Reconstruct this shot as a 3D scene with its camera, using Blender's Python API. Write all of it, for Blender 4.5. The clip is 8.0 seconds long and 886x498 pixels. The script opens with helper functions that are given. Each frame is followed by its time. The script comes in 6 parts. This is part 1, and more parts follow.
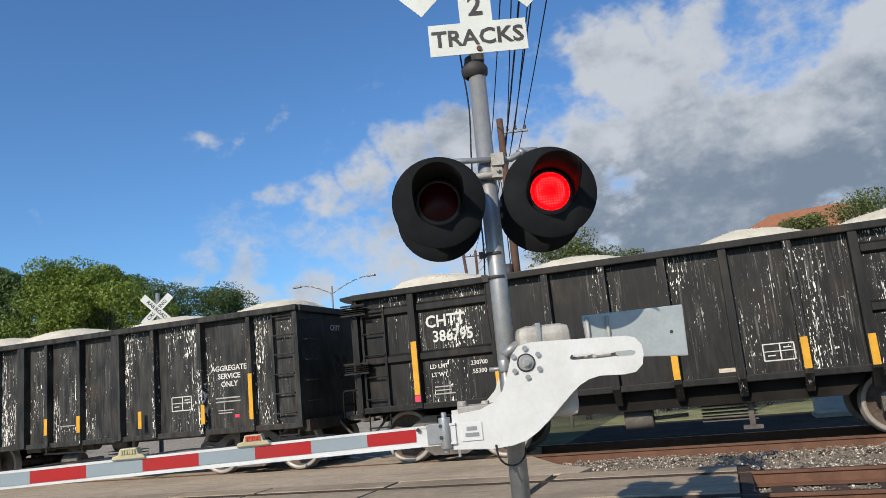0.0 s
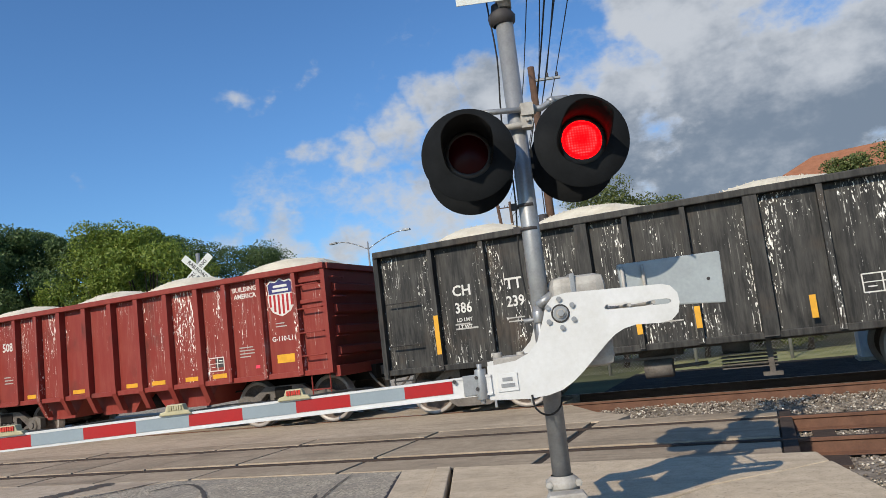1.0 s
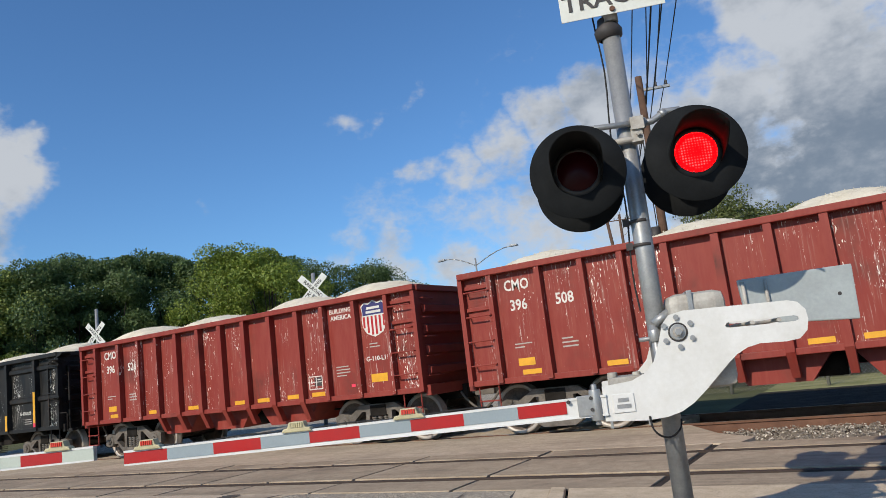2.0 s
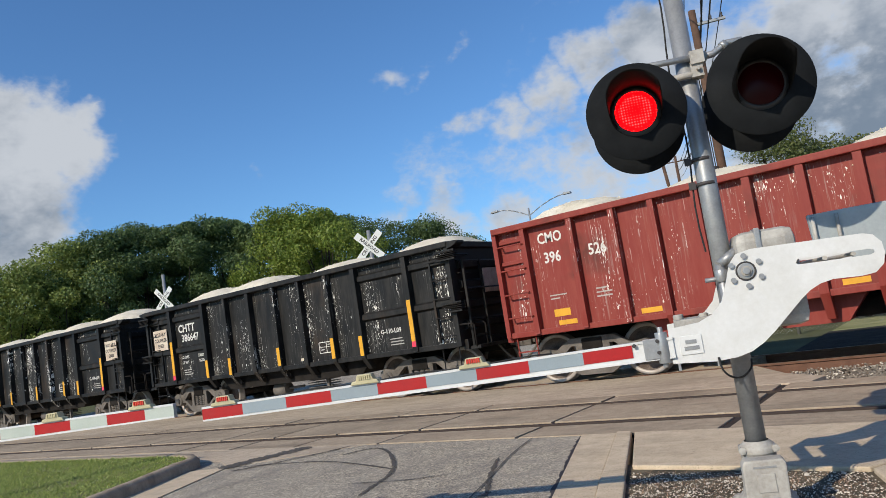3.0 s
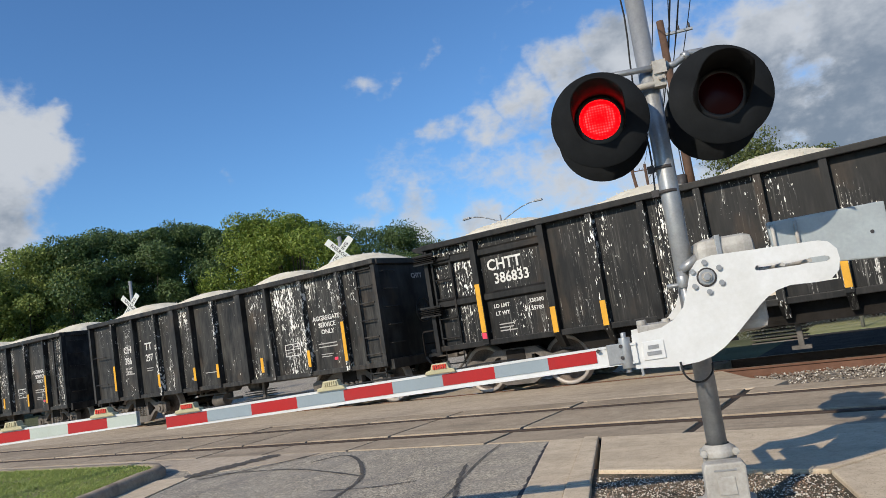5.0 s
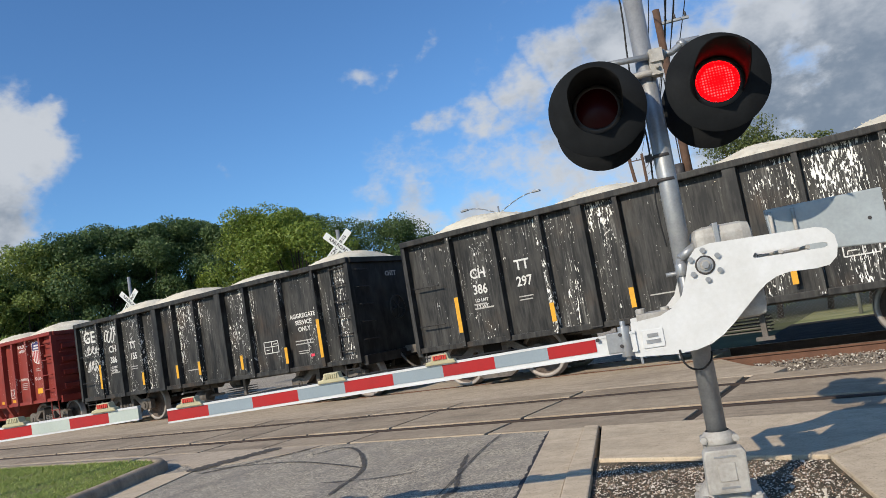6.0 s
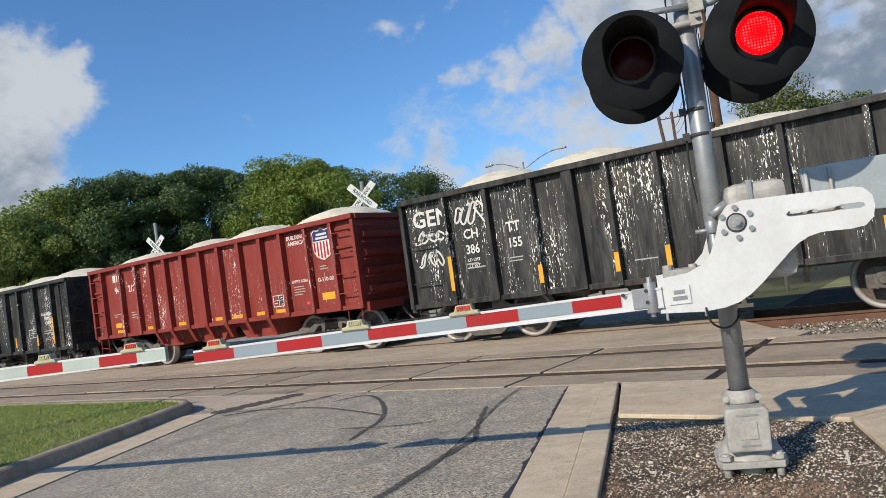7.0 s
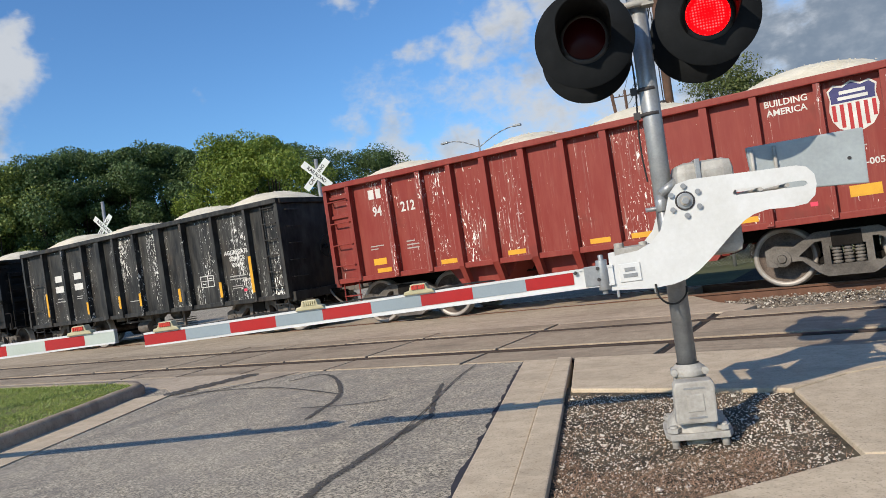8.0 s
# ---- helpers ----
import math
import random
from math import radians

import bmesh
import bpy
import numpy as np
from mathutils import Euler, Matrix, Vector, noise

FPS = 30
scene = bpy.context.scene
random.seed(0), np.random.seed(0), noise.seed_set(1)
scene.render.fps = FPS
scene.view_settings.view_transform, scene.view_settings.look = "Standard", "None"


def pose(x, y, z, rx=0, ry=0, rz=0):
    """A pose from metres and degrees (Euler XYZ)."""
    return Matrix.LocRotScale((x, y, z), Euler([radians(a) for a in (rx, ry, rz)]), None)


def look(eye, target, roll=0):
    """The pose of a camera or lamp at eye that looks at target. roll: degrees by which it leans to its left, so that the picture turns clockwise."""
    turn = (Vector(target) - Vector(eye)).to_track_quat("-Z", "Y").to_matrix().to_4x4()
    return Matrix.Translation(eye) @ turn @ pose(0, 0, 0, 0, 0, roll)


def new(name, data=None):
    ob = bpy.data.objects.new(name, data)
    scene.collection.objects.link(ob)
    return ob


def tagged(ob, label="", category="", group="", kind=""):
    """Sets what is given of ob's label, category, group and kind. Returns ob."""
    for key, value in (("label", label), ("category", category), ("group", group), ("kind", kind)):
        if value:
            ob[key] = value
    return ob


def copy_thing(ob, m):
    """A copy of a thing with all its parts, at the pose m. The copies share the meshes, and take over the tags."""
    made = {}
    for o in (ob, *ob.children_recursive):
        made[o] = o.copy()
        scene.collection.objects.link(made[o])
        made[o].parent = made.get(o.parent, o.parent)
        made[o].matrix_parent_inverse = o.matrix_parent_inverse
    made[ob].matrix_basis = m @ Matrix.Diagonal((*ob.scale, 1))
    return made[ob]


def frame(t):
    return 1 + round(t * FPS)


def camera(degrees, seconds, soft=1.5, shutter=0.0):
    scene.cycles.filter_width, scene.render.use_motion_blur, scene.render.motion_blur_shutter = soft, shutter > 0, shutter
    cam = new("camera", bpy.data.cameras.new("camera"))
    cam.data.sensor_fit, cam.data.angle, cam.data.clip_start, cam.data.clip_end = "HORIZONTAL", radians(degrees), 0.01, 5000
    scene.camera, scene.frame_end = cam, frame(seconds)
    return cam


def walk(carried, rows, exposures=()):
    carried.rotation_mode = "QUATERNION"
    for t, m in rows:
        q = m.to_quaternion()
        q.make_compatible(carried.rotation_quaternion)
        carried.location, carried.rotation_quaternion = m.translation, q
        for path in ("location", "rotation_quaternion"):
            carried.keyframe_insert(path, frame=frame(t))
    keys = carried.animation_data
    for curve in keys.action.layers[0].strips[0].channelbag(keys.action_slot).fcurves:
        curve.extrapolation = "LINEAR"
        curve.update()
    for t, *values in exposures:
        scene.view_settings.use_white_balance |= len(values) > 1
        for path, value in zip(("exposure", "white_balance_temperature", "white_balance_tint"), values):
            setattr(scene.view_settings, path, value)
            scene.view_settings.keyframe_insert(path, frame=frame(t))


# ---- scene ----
cam = camera(62.0, 8.0, soft=0.75)
PATH = [
    (0, (0.012, 0.009, 1.323), (-0.649, 1.862, 1.681), -5.5),
    (0.5, (0.028, 0.017, 1.334), (-0.666, 1.87, 1.625), -7.6),
    (1, (0.028, 0.022, 1.327), (-0.74, 1.853, 1.569), -6.7),
    (1.5, (0.032, 0.003, 1.346), (-0.889, 1.755, 1.628), -5.4),
    (2, (0.024, 0.002, 1.348), (-0.992, 1.695, 1.666), -6.7),
    (2.2, (0.02, 0.002, 1.351), (-1.026, 1.68, 1.651), -7.2),
    (3.3, (-0.017, -0.01, 1.337), (-1.208, 1.585, 1.533), -9.1),
    (3.5, (-0.001, -0.005, 1.34), (-1.208, 1.579, 1.533), -9.1),
    (4, (0.004, -0.011, 1.338), (-1.204, 1.572, 1.532), -8.1),
    (4.5, (0.018, 0.006, 1.334), (-1.136, 1.627, 1.543), -7.7),
    (4.7, (0.027, 0.002, 1.332), (-1.094, 1.644, 1.549), -8.1),
    (5.8, (0.026, -0.004, 1.327), (-1.049, 1.67, 1.53), -9.6),
    (6, (0.026, -0.008, 1.324), (-1.068, 1.655, 1.52), -9.6),
    (6.5, (0.005, -0.013, 1.31), (-1.137, 1.62, 1.474), -8.7),
    (7, (-0.01, 0.0, 1.302), (-1.173, 1.625, 1.387), -7.9),
    (7.5, (-0.029, 0.003, 1.293), (-1.194, 1.629, 1.309), -8.1),
    (8, (0.001, 0.004, 1.309), (-1.073, 1.692, 1.317), -8.3),
]
walk(cam, [(t, look(eye, target, roll)) for t, eye, target, roll in PATH],
     exposures=[(0, -0.13), (1, -0.16), (1.6, -0.17), (2.2, -0.19), (3.5, -0.11), (6.5, -0.11), (8, -0.06)])

# ---- world, sun ----
SUN_FROM = Vector((-0.28, -1.6, 1.0)).normalized()
sun = new("sun", bpy.data.lights.new("sun", "SUN"))
sun.matrix_world = look(SUN_FROM * 50, (0, 0, 0))
sun.data.energy, sun.data.angle, sun.data.color = 5.0, radians(0.55), (1.0, 0.89, 0.73)


def sky_world():
    """Clear blue sky with a bank of cumulus over the houses and a few wisps."""
    w = bpy.data.worlds.new("sky")
    w.use_nodes = True
    nt = w.node_tree
    nt.nodes.clear()
    N, K = nt.nodes.new, nt.links.new

    def sock(node, key, v):
        if isinstance(v, bpy.types.NodeSocket):
            K(v, node.inputs[key])
        else:
            node.inputs[key].default_value = v

    def calc(op, a, b=0.0, clamp=False):
        n = N("ShaderNodeMath")
        n.operation, n.use_clamp = op, clamp
        sock(n, 0, a)
        sock(n, 1, b)
        return n.outputs[0]

    def ramp(v, a, b, lo=0.0, hi=1.0):
        n = N("ShaderNodeMapRange")
        n.interpolation_type = "SMOOTHSTEP"
        for i, x in enumerate((v, a, b, lo, hi)):
            sock(n, i, x)
        return n.outputs[0]

    sky = N("ShaderNodeTexSky")
    sky.sky_type, sky.sun_disc = "NISHITA", False
    sky.sun_elevation, sky.sun_rotation = math.asin(SUN_FROM.z), math.atan2(SUN_FROM.x, SUN_FROM.y) % math.tau
    sky.altitude, sky.air_density, sky.dust_density, sky.ozone_density = 150, 1.0, 0.6, 2.5
    geo = N("ShaderNodeTexCoord").outputs["Generated"]
    # centre direction, half-width in sine, weight
    banks = [((-0.415, 0.866, 0.277), 0.073, 0.85), ((-0.465, 0.846, 0.262), 0.054, 0.72), ((-0.354, 0.884, 0.305), 0.077, 0.90),
             ((-0.295, 0.903, 0.311), 0.073, 0.95), ((-0.263, 0.932, 0.248), 0.092, 1.0), ((-0.382, 0.895, 0.230), 0.069, 0.70),
             ((-0.077, 0.920, 0.384), 0.080, 0.95), ((-0.032, 0.949, 0.315), 0.130, 1.1), ((-0.132, 0.950, 0.282), 0.107, 1.0),
             ((0.018, 0.970, 0.242), 0.153, 1.15), ((0.007, 0.922, 0.387), 0.084, 0.95), ((0.125, 0.969, 0.214), 0.161, 1.15),
             ((0.189, 0.938, 0.290), 0.080, 1.05), ((0.226, 0.913, 0.340), 0.057, 1.0), ((0.093, 0.951, 0.295), 0.080, 1.0), ((0.255, 0.935, 0.246), 0.146, 1.1),
             ((-0.569, 0.807, 0.158), 0.073, 0.72), ((-0.629, 0.761, 0.158), 0.061, 0.60), ((-0.492, 0.861, 0.134), 0.077, 0.75), ((-0.391, 0.903, 0.178), 0.084, 0.62),
             ((-0.562, 0.758, 0.331), 0.035, 0.52), ((-0.521, 0.780, 0.347), 0.038, 0.55), ((-0.735, 0.636, 0.236), 0.032, 0.46),
             ((-0.868, 0.403, 0.289), 0.096, 1.0), ((-0.873, 0.367, 0.320), 0.073, 1.0), ((-0.854, 0.448, 0.266), 0.073, 1.0), ((-0.891, 0.395, 0.226), 0.107, 0.98),
             ((-0.913, 0.369, 0.175), 0.092, 0.90), ((-0.833, 0.500, 0.237), 0.029, 0.52), ((-0.837, 0.460, 0.298), 0.046, 0.85),
             ((0.45, 0.86, 0.25), 0.22, 0.9), ((-0.97, 0.1, 0.2), 0.2, 0.8), ((0.8, 0.5, 0.3), 0.25, 0.8), ((0.3, -0.8, 0.4), 0.2, 0.7)]
    banks += [((-0.30, 0.94, 0.16), 0.34, 0.56), ((-0.55, 0.83, 0.06), 0.24, 0.50), ((0.05, 0.98, 0.12), 0.36, 1.0), ((-0.14, 0.96, 0.20), 0.22, 0.85)]
    swirl = N("ShaderNodeTexNoise")
    K(geo, swirl.inputs["Vector"])
    swirl.inputs["Scale"].default_value, swirl.inputs["Detail"].default_value, swirl.inputs["Roughness"].default_value = 9.0, 4.0, 0.55
    bent = N("ShaderNodeVectorMath")
    bent.operation = "MULTIPLY_ADD"
    K(swirl.outputs["Color"], bent.inputs[0])
    bent.inputs[1].default_value = (0.20, 0.20, 0.14)
    shift = N("ShaderNodeVectorMath")
    shift.operation = "SUBTRACT"
    K(geo, shift.inputs[0])
    shift.inputs[1].default_value = (0.10, 0.10, 0.07)
    K(shift.outputs[0], bent.inputs[2])
    field = None
    for c, r, wgt in banks:
        d = N("ShaderNodeVectorMath")
        d.operation = "DISTANCE"
        sock(d, 0, bent.outputs[0])
        d.inputs[1].default_value = Vector(c).normalized()
        v = ramp(d.outputs["Value"], r * 1.4, 0.0, 0.0, wgt)
        field = v if field is None else calc("MAXIMUM", field, v)

    def puff(scale, offset, detail=7.0):
        m = N("ShaderNodeMapping")
        K(geo, m.inputs["Vector"])
        m.inputs["Location"].default_value = offset
        m.inputs["Scale"].default_value = (1, 1, 1.5)
        n = N("ShaderNodeTexNoise")
        K(m.outputs[0], n.inputs["Vector"])
        n.inputs["Scale"].default_value, n.inputs["Detail"].default_value, n.inputs["Roughness"].default_value = scale, detail, 0.61
        return n.outputs["Fac"]

    big, lit = puff(6.5, (0.3, 0.1, 0.7)), puff(6.5, (0.3, 0.14, 0.64), 5.0)
    curl = calc("ABSOLUTE", calc("SUBTRACT", puff(17.0, (1.3, 0.4, 0.2), 6.0), 0.5))
    dens = calc("ADD", field, calc("MULTIPLY", calc("SUBTRACT", big, 0.5), 1.2))
    dens = calc("ADD", dens, calc("SUBTRACT", 0.07, calc("MULTIPLY", curl, 0.95)))
    alpha = ramp(dens, 0.30, 0.80)
    relief = calc("SUBTRACT", big, lit)
    up = N("ShaderNodeSeparateXYZ")
    K(geo, up.inputs[0])
    base = calc("MULTIPLY", ramp(up.outputs["Z"], 0.38, 0.20, 0.06, 0.40), ramp(up.outputs["X"], -0.60, -0.15, 0.35, 1.0))
    core = ramp(dens, 0.52, 0.95)
    tone = calc("ADD", calc("SUBTRACT", 0.92, calc("MULTIPLY", core, base)), calc("MULTIPLY", relief, 1.1))
    colour = N("ShaderNodeMix")
    colour.data_type = "RGBA"
    K(ramp(tone, 0.45, 0.95), colour.inputs[0])
    colour.inputs[6].default_value, colour.inputs[7].default_value = (0.30, 0.375, 0.48, 1), (0.86, 0.91, 0.98, 1)
    a, b = N("ShaderNodeBackground"), N("ShaderNodeBackground")
    hue = N("ShaderNodeMix")
    hue.data_type, hue.blend_type = "RGBA", "MULTIPLY"
    hue.inputs[0].default_value = 1.0
    K(sky.outputs[0], hue.inputs[6])
    hue.inputs[7].default_value = (0.66, 0.99, 1.29, 1)
    K(hue.outputs[2], a.inputs["Color"])
    a.inputs["Strength"].default_value = 0.129
    K(colour.outputs[2], b.inputs["Color"])
    b.inputs["Strength"].default_value = 0.73
    mix = N("ShaderNodeMixShader")
    K(calc("MULTIPLY", alpha, 0.97), mix.inputs[0])
    K(a.outputs[0], mix.inputs[1])
    K(b.outputs[0], mix.inputs[2])
    out = N("ShaderNodeOutputWorld")
    K(mix.outputs[0], out.inputs[0])
    scene.world = w


sky_world()


# ---- materials ----
class Nodes:
    """Short hand for building one material's nodes."""

    def __init__(self, name):
        self.m = bpy.data.materials.new(name)
        self.m.use_nodes = True
        self.t = self.m.node_tree
        self.bsdf = self.t.nodes["Principled BSDF"]
        self.xyz = self.t.nodes.new("ShaderNodeTexCoord").outputs["Object"]

    def put(self, node, key, v):
        if isinstance(v, bpy.types.NodeSocket):
            self.t.links.new(v, node.inputs[key])
        else:
            node.inputs[key].default_value = v

    def shifted(self, amount=40.0):
        """Object space moved by each object's own random number."""
        r = self.t.nodes.new("ShaderNodeObjectInfo").outputs["Random"]
        n = self.t.nodes.new("ShaderNodeVectorMath")
        n.operation = "MULTIPLY_ADD"
        c = self.t.nodes.new("ShaderNodeCombineXYZ")
        for i in range(3):
            self.put(c, i, r)
        self.put(n, 0, c.outputs[0])
        n.inputs[1].default_value = (amount, amount * 0.37, amount * 0.73)
        self.put(n, 2, self.xyz)
        return n.outputs[0]

    def noise(self, scale, detail=5.0, stretch=(1, 1, 1), vec=None, rough=0.6):
        m = self.t.nodes.new("ShaderNodeMapping")
        self.put(m, "Vector", vec or self.xyz)
        m.inputs["Scale"].default_value = stretch
        n = self.t.nodes.new("ShaderNodeTexNoise")
        self.put(n, "Vector", m.outputs[0])
        n.inputs["Scale"].default_value, n.inputs["Detail"].default_value, n.inputs["Roughness"].default_value = scale, detail, rough
        return n.outputs["Fac"]

    def ramp(self, v, a, b, lo=0.0, hi=1.0):
        n = self.t.nodes.new("ShaderNodeMapRange")
        for i, x in enumerate((v, a, b, lo, hi)):
            self.put(n, i, x)
        return n.outputs[0]

    def calc(self, op, a, b=0.0):
        n = self.t.nodes.new("ShaderNodeMath")
        n.operation = op
        self.put(n, 0, a)
        self.put(n, 1, b)
        return n.outputs[0]

    def mix(self, f, a, b):
        n = self.t.nodes.new("ShaderNodeMix")
        n.data_type = "RGBA"
        self.put(n, 0, f)
        for k, c in ((6, a), (7, b)):
            self.put(n, k, c if isinstance(c, bpy.types.NodeSocket) else (*c, 1))
        return n.outputs[2]

    def done(self, colour, rough=0.7, metal=0.0, bump=None, depth=0.01, distance=1.0, spec=0.4):
        self.bsdf.inputs["Specular IOR Level"].default_value = spec
        self.put(self.bsdf, "Base Color", colour if isinstance(colour, bpy.types.NodeSocket) else (*colour, 1))
        self.put(self.bsdf, "Roughness", rough)
        self.bsdf.inputs["Metallic"].default_value = metal
        if bump is not None:
            n = self.t.nodes.new("ShaderNodeBump")
            n.inputs["Strength"].default_value, n.inputs["Distance"].default_value = distance, depth
            self.put(n, "Height", bump)
            self.t.links.new(n.outputs[0], self.bsdf.inputs["Normal"])
        return self.m


def worn(name, base, dark, rough=0.7, metal=0.0, grain=60.0, patch=2.5, depth=0.0006, shift=True, spec=0.4):
    """A surface with stains in patches and a fine grain."""
    k = Nodes(name)
    vec = k.shifted() if shift else None
    p, g = k.noise(patch, 6, vec=vec), k.noise(grain, 4, vec=vec)
    f = k.calc("ADD", k.ramp(p, 0.35, 0.7, 0, 0.7), k.ramp(g, 0.3, 0.75, 0, 0.45))
    return k.done(k.mix(f, base, dark), k.ramp(p, 0.3, 0.7, rough - 0.1, rough + 0.12), metal, g, depth, spec=spec)


def wagon_paint(name, base, dusty, rust, flecks=None):
    """Old wagon paint: dust runs, rust in patches and, on the sides, pale splashes that ran down."""
    k = Nodes(name)
    v = k.shifted()
    run = k.calc("ADD", k.calc("MULTIPLY", k.noise(2.2, 6, (3.0, 1.0, 0.7), v), 0.65), k.calc("MULTIPLY", k.noise(7.0, 5, (4.0, 1.0, 0.3), v), 0.35))
    cloud = k.noise(0.9, 4, vec=v)
    col = k.mix(k.ramp(run, 0.42, 0.70, 0, 0.75), base, dusty)
    col = k.mix(k.calc("MULTIPLY", k.ramp(cloud, 0.56, 0.72), k.ramp(run, 0.35, 0.6)), col, rust)
    if flecks:
        area = k.noise(1.1, 3, (1.1, 0.2, 0.35), v)
        wet = k.ramp(area, 0.44, 0.60)
        white = (0.80, 0.78, 0.72)
        smear = k.noise(9.0, 5, (3.4, 1.0, 0.16), v)
        col = k.mix(k.calc("MULTIPLY", k.ramp(smear, 0.55, 0.72, 0, 0.45), wet), col, (0.42, 0.40, 0.36))
        drip = k.calc("MULTIPLY", k.ramp(k.noise(13.0, 3, (3.0, 1.0, 0.07), v, 0.5), 0.63, 0.67), k.ramp(k.noise(24.0, 3, (1.0, 1.0, 0.5), v), 0.47, 0.56))
        col = k.mix(k.calc("MULTIPLY", drip, k.calc("MULTIPLY", wet, 0.9)), col, white)
        for scale, tall, extra in ((10.0, 0.75, 0.012), (23.0, 0.62, 0.022)):
            spots = k.noise(scale, 3, (3.2 if scale < 12 else 2.0, 1.0, tall), v, 0.5)
            cut = k.calc("SUBTRACT", k.calc("ADD", spots, k.ramp(area, 0.38, 0.68, -0.16, 0.075)), flecks + extra)
            col = k.mix(k.ramp(cut, 0.0, 0.03, 0, 0.95), col, white)
    return k.done(col, k.ramp(run, 0.3, 0.7, 0.42, 0.68), 0.0, k.noise(35, 4, vec=v), 0.0006, spec=0.26)


def asphalt():
    k = Nodes("asphalt")
    fine, mid, big = k.noise(52, 4, rough=0.8), k.noise(16, 5), k.noise(0.45, 5)
    streak = k.noise(1.3, 5, (1.6, 0.25, 1))
    col = k.mix(k.ramp(fine, 0.41, 0.59), (0.085, 0.074, 0.056), (0.66, 0.57, 0.43))
    col = k.mix(k.ramp(mid, 0.44, 0.62, 0, 0.4), col, (0.17, 0.148, 0.122))
    col = k.mix(k.ramp(k.noise(2.6, 6, rough=0.7), 0.42, 0.66, 0, 0.6), col, (0.19, 0.17, 0.15))
    col = k.mix(k.ramp(big, 0.45, 0.72, 0, 0.45), col, (0.44, 0.385, 0.305))
    col = k.mix(k.ramp(streak, 0.54, 0.75, 0, 0.6), col, (0.13, 0.12, 0.11))
    return k.done(col, 0.9, 0, k.calc("ADD", fine, mid), 0.004)


def skid():
    """Rubber smeared on the road, worn through in grains and patches."""
    k = Nodes("tyre_rubber_mark")
    thin = k.calc("ADD", k.calc("MULTIPLY", k.noise(60, 4, rough=0.8), 0.6), k.calc("MULTIPLY", k.noise(5, 5), 0.4))
    k.put(k.bsdf, "Alpha", k.ramp(thin, 0.42, 0.62, 0.97, 0.48))
    return k.done((0.075, 0.068, 0.06), 0.8)


def concrete(name, base, dark, seams=1.0):
    k = Nodes(name)
    v = k.shifted()
    fine, mid, big = k.noise(70, 4, vec=v, rough=0.7), k.noise(7, 7, vec=v, rough=0.7), k.noise(0.7, 6, vec=v)
    drag = k.noise(2.2, 5, (0.22, 2.4, 1), v)
    col = k.mix(k.ramp(mid, 0.38, 0.68, 0, 0.8), base, dark)
    col = k.mix(k.ramp(big, 0.47, 0.70, 0, 0.55 * seams), col, tuple(c * 0.55 for c in dark))
    col = k.mix(k.ramp(drag, 0.52, 0.75, 0, 0.6 * seams), col, tuple(c * 0.45 for c in dark))
    col = k.mix(k.ramp(fine, 0.54, 0.68, 0, 0.6), col, tuple(c * 0.45 for c in dark))
    col = k.mix(k.ramp(k.noise(26, 5, vec=v, rough=0.75), 0.60, 0.68, 0, 0.7), col, tuple(c * 0.4 for c in dark))
    return k.done(col, 0.85, 0, k.calc("ADD", fine, mid), 0.0012)


def leafage(name, a, b):
    k = Nodes(name)
    r = k.t.nodes.new("ShaderNodeNewGeometry").outputs["Random Per Island"]
    col = k.mix(r, a, b)
    k.done(col, 0.55)
    k.bsdf.inputs["Subsurface Weight"].default_value = 0.0
    tr = k.t.nodes.new("ShaderNodeBsdfTranslucent")
    k.t.links.new(col, tr.inputs["Color"])
    mx = k.t.nodes.new("ShaderNodeMixShader")
    mx.inputs[0].default_value = 0.3
    out = k.t.nodes["Material Output"]
    k.t.links.new(k.bsdf.outputs[0], mx.inputs[1])
    k.t.links.new(tr.outputs[0], mx.inputs[2])
    k.t.links.new(mx.outputs[0], out.inputs["Surface"])
    return k.m


def plain(name, c, rough=0.6, metal=0.0):
    return worn(name, c, tuple(x * 0.72 for x in c), rough, metal, 90, 6, 0.0008)


def led_red():
    """Red lens with a hexagon of bright diodes behind it."""
    k = Nodes("red_lens_lit")
    v = k.t.nodes.new("ShaderNodeTexVoronoi")
    v.inputs["Scale"].default_value, v.inputs["Randomness"].default_value = 62.0, 0.12
    k.t.links.new(k.xyz, v.inputs["Vector"])
    dot = k.ramp(v.outputs["Distance"], 0.42, 0.18)
    k.done((0.10, 0.002, 0.003), 0.6, spec=0.1)
    k.put(k.bsdf, "Emission Color", k.mix(dot, (1.0, 0.0005, 0.002), (1.0, 0.035, 0.036)))
    k.put(k.bsdf, "Emission Strength", k.ramp(dot, 0, 1, 3.6, 6.0))
    return k.m


BLACK = ((0.0055, 0.0053, 0.0052), (0.036, 0.034, 0.0315), (0.045, 0.030, 0.019))
GREY = ((0.013, 0.0125, 0.012), (0.092, 0.088, 0.080), (0.065, 0.042, 0.026))
RED = ((0.205, 0.028, 0.020), (0.255, 0.060, 0.044), (0.085, 0.024, 0.018))
M_BLACK, M_GREY, M_RED = wagon_paint("black_wagon_paint", *BLACK), wagon_paint("weathered_black_paint", *GREY), wagon_paint("red_wagon_paint", *RED)
SPLASHED = {M_BLACK: wagon_paint("splashed_black_paint", *BLACK, 0.622), M_GREY: wagon_paint("splashed_weathered_paint", *GREY, 0.615), M_RED: wagon_paint("splashed_red_paint", *RED, 0.645)}
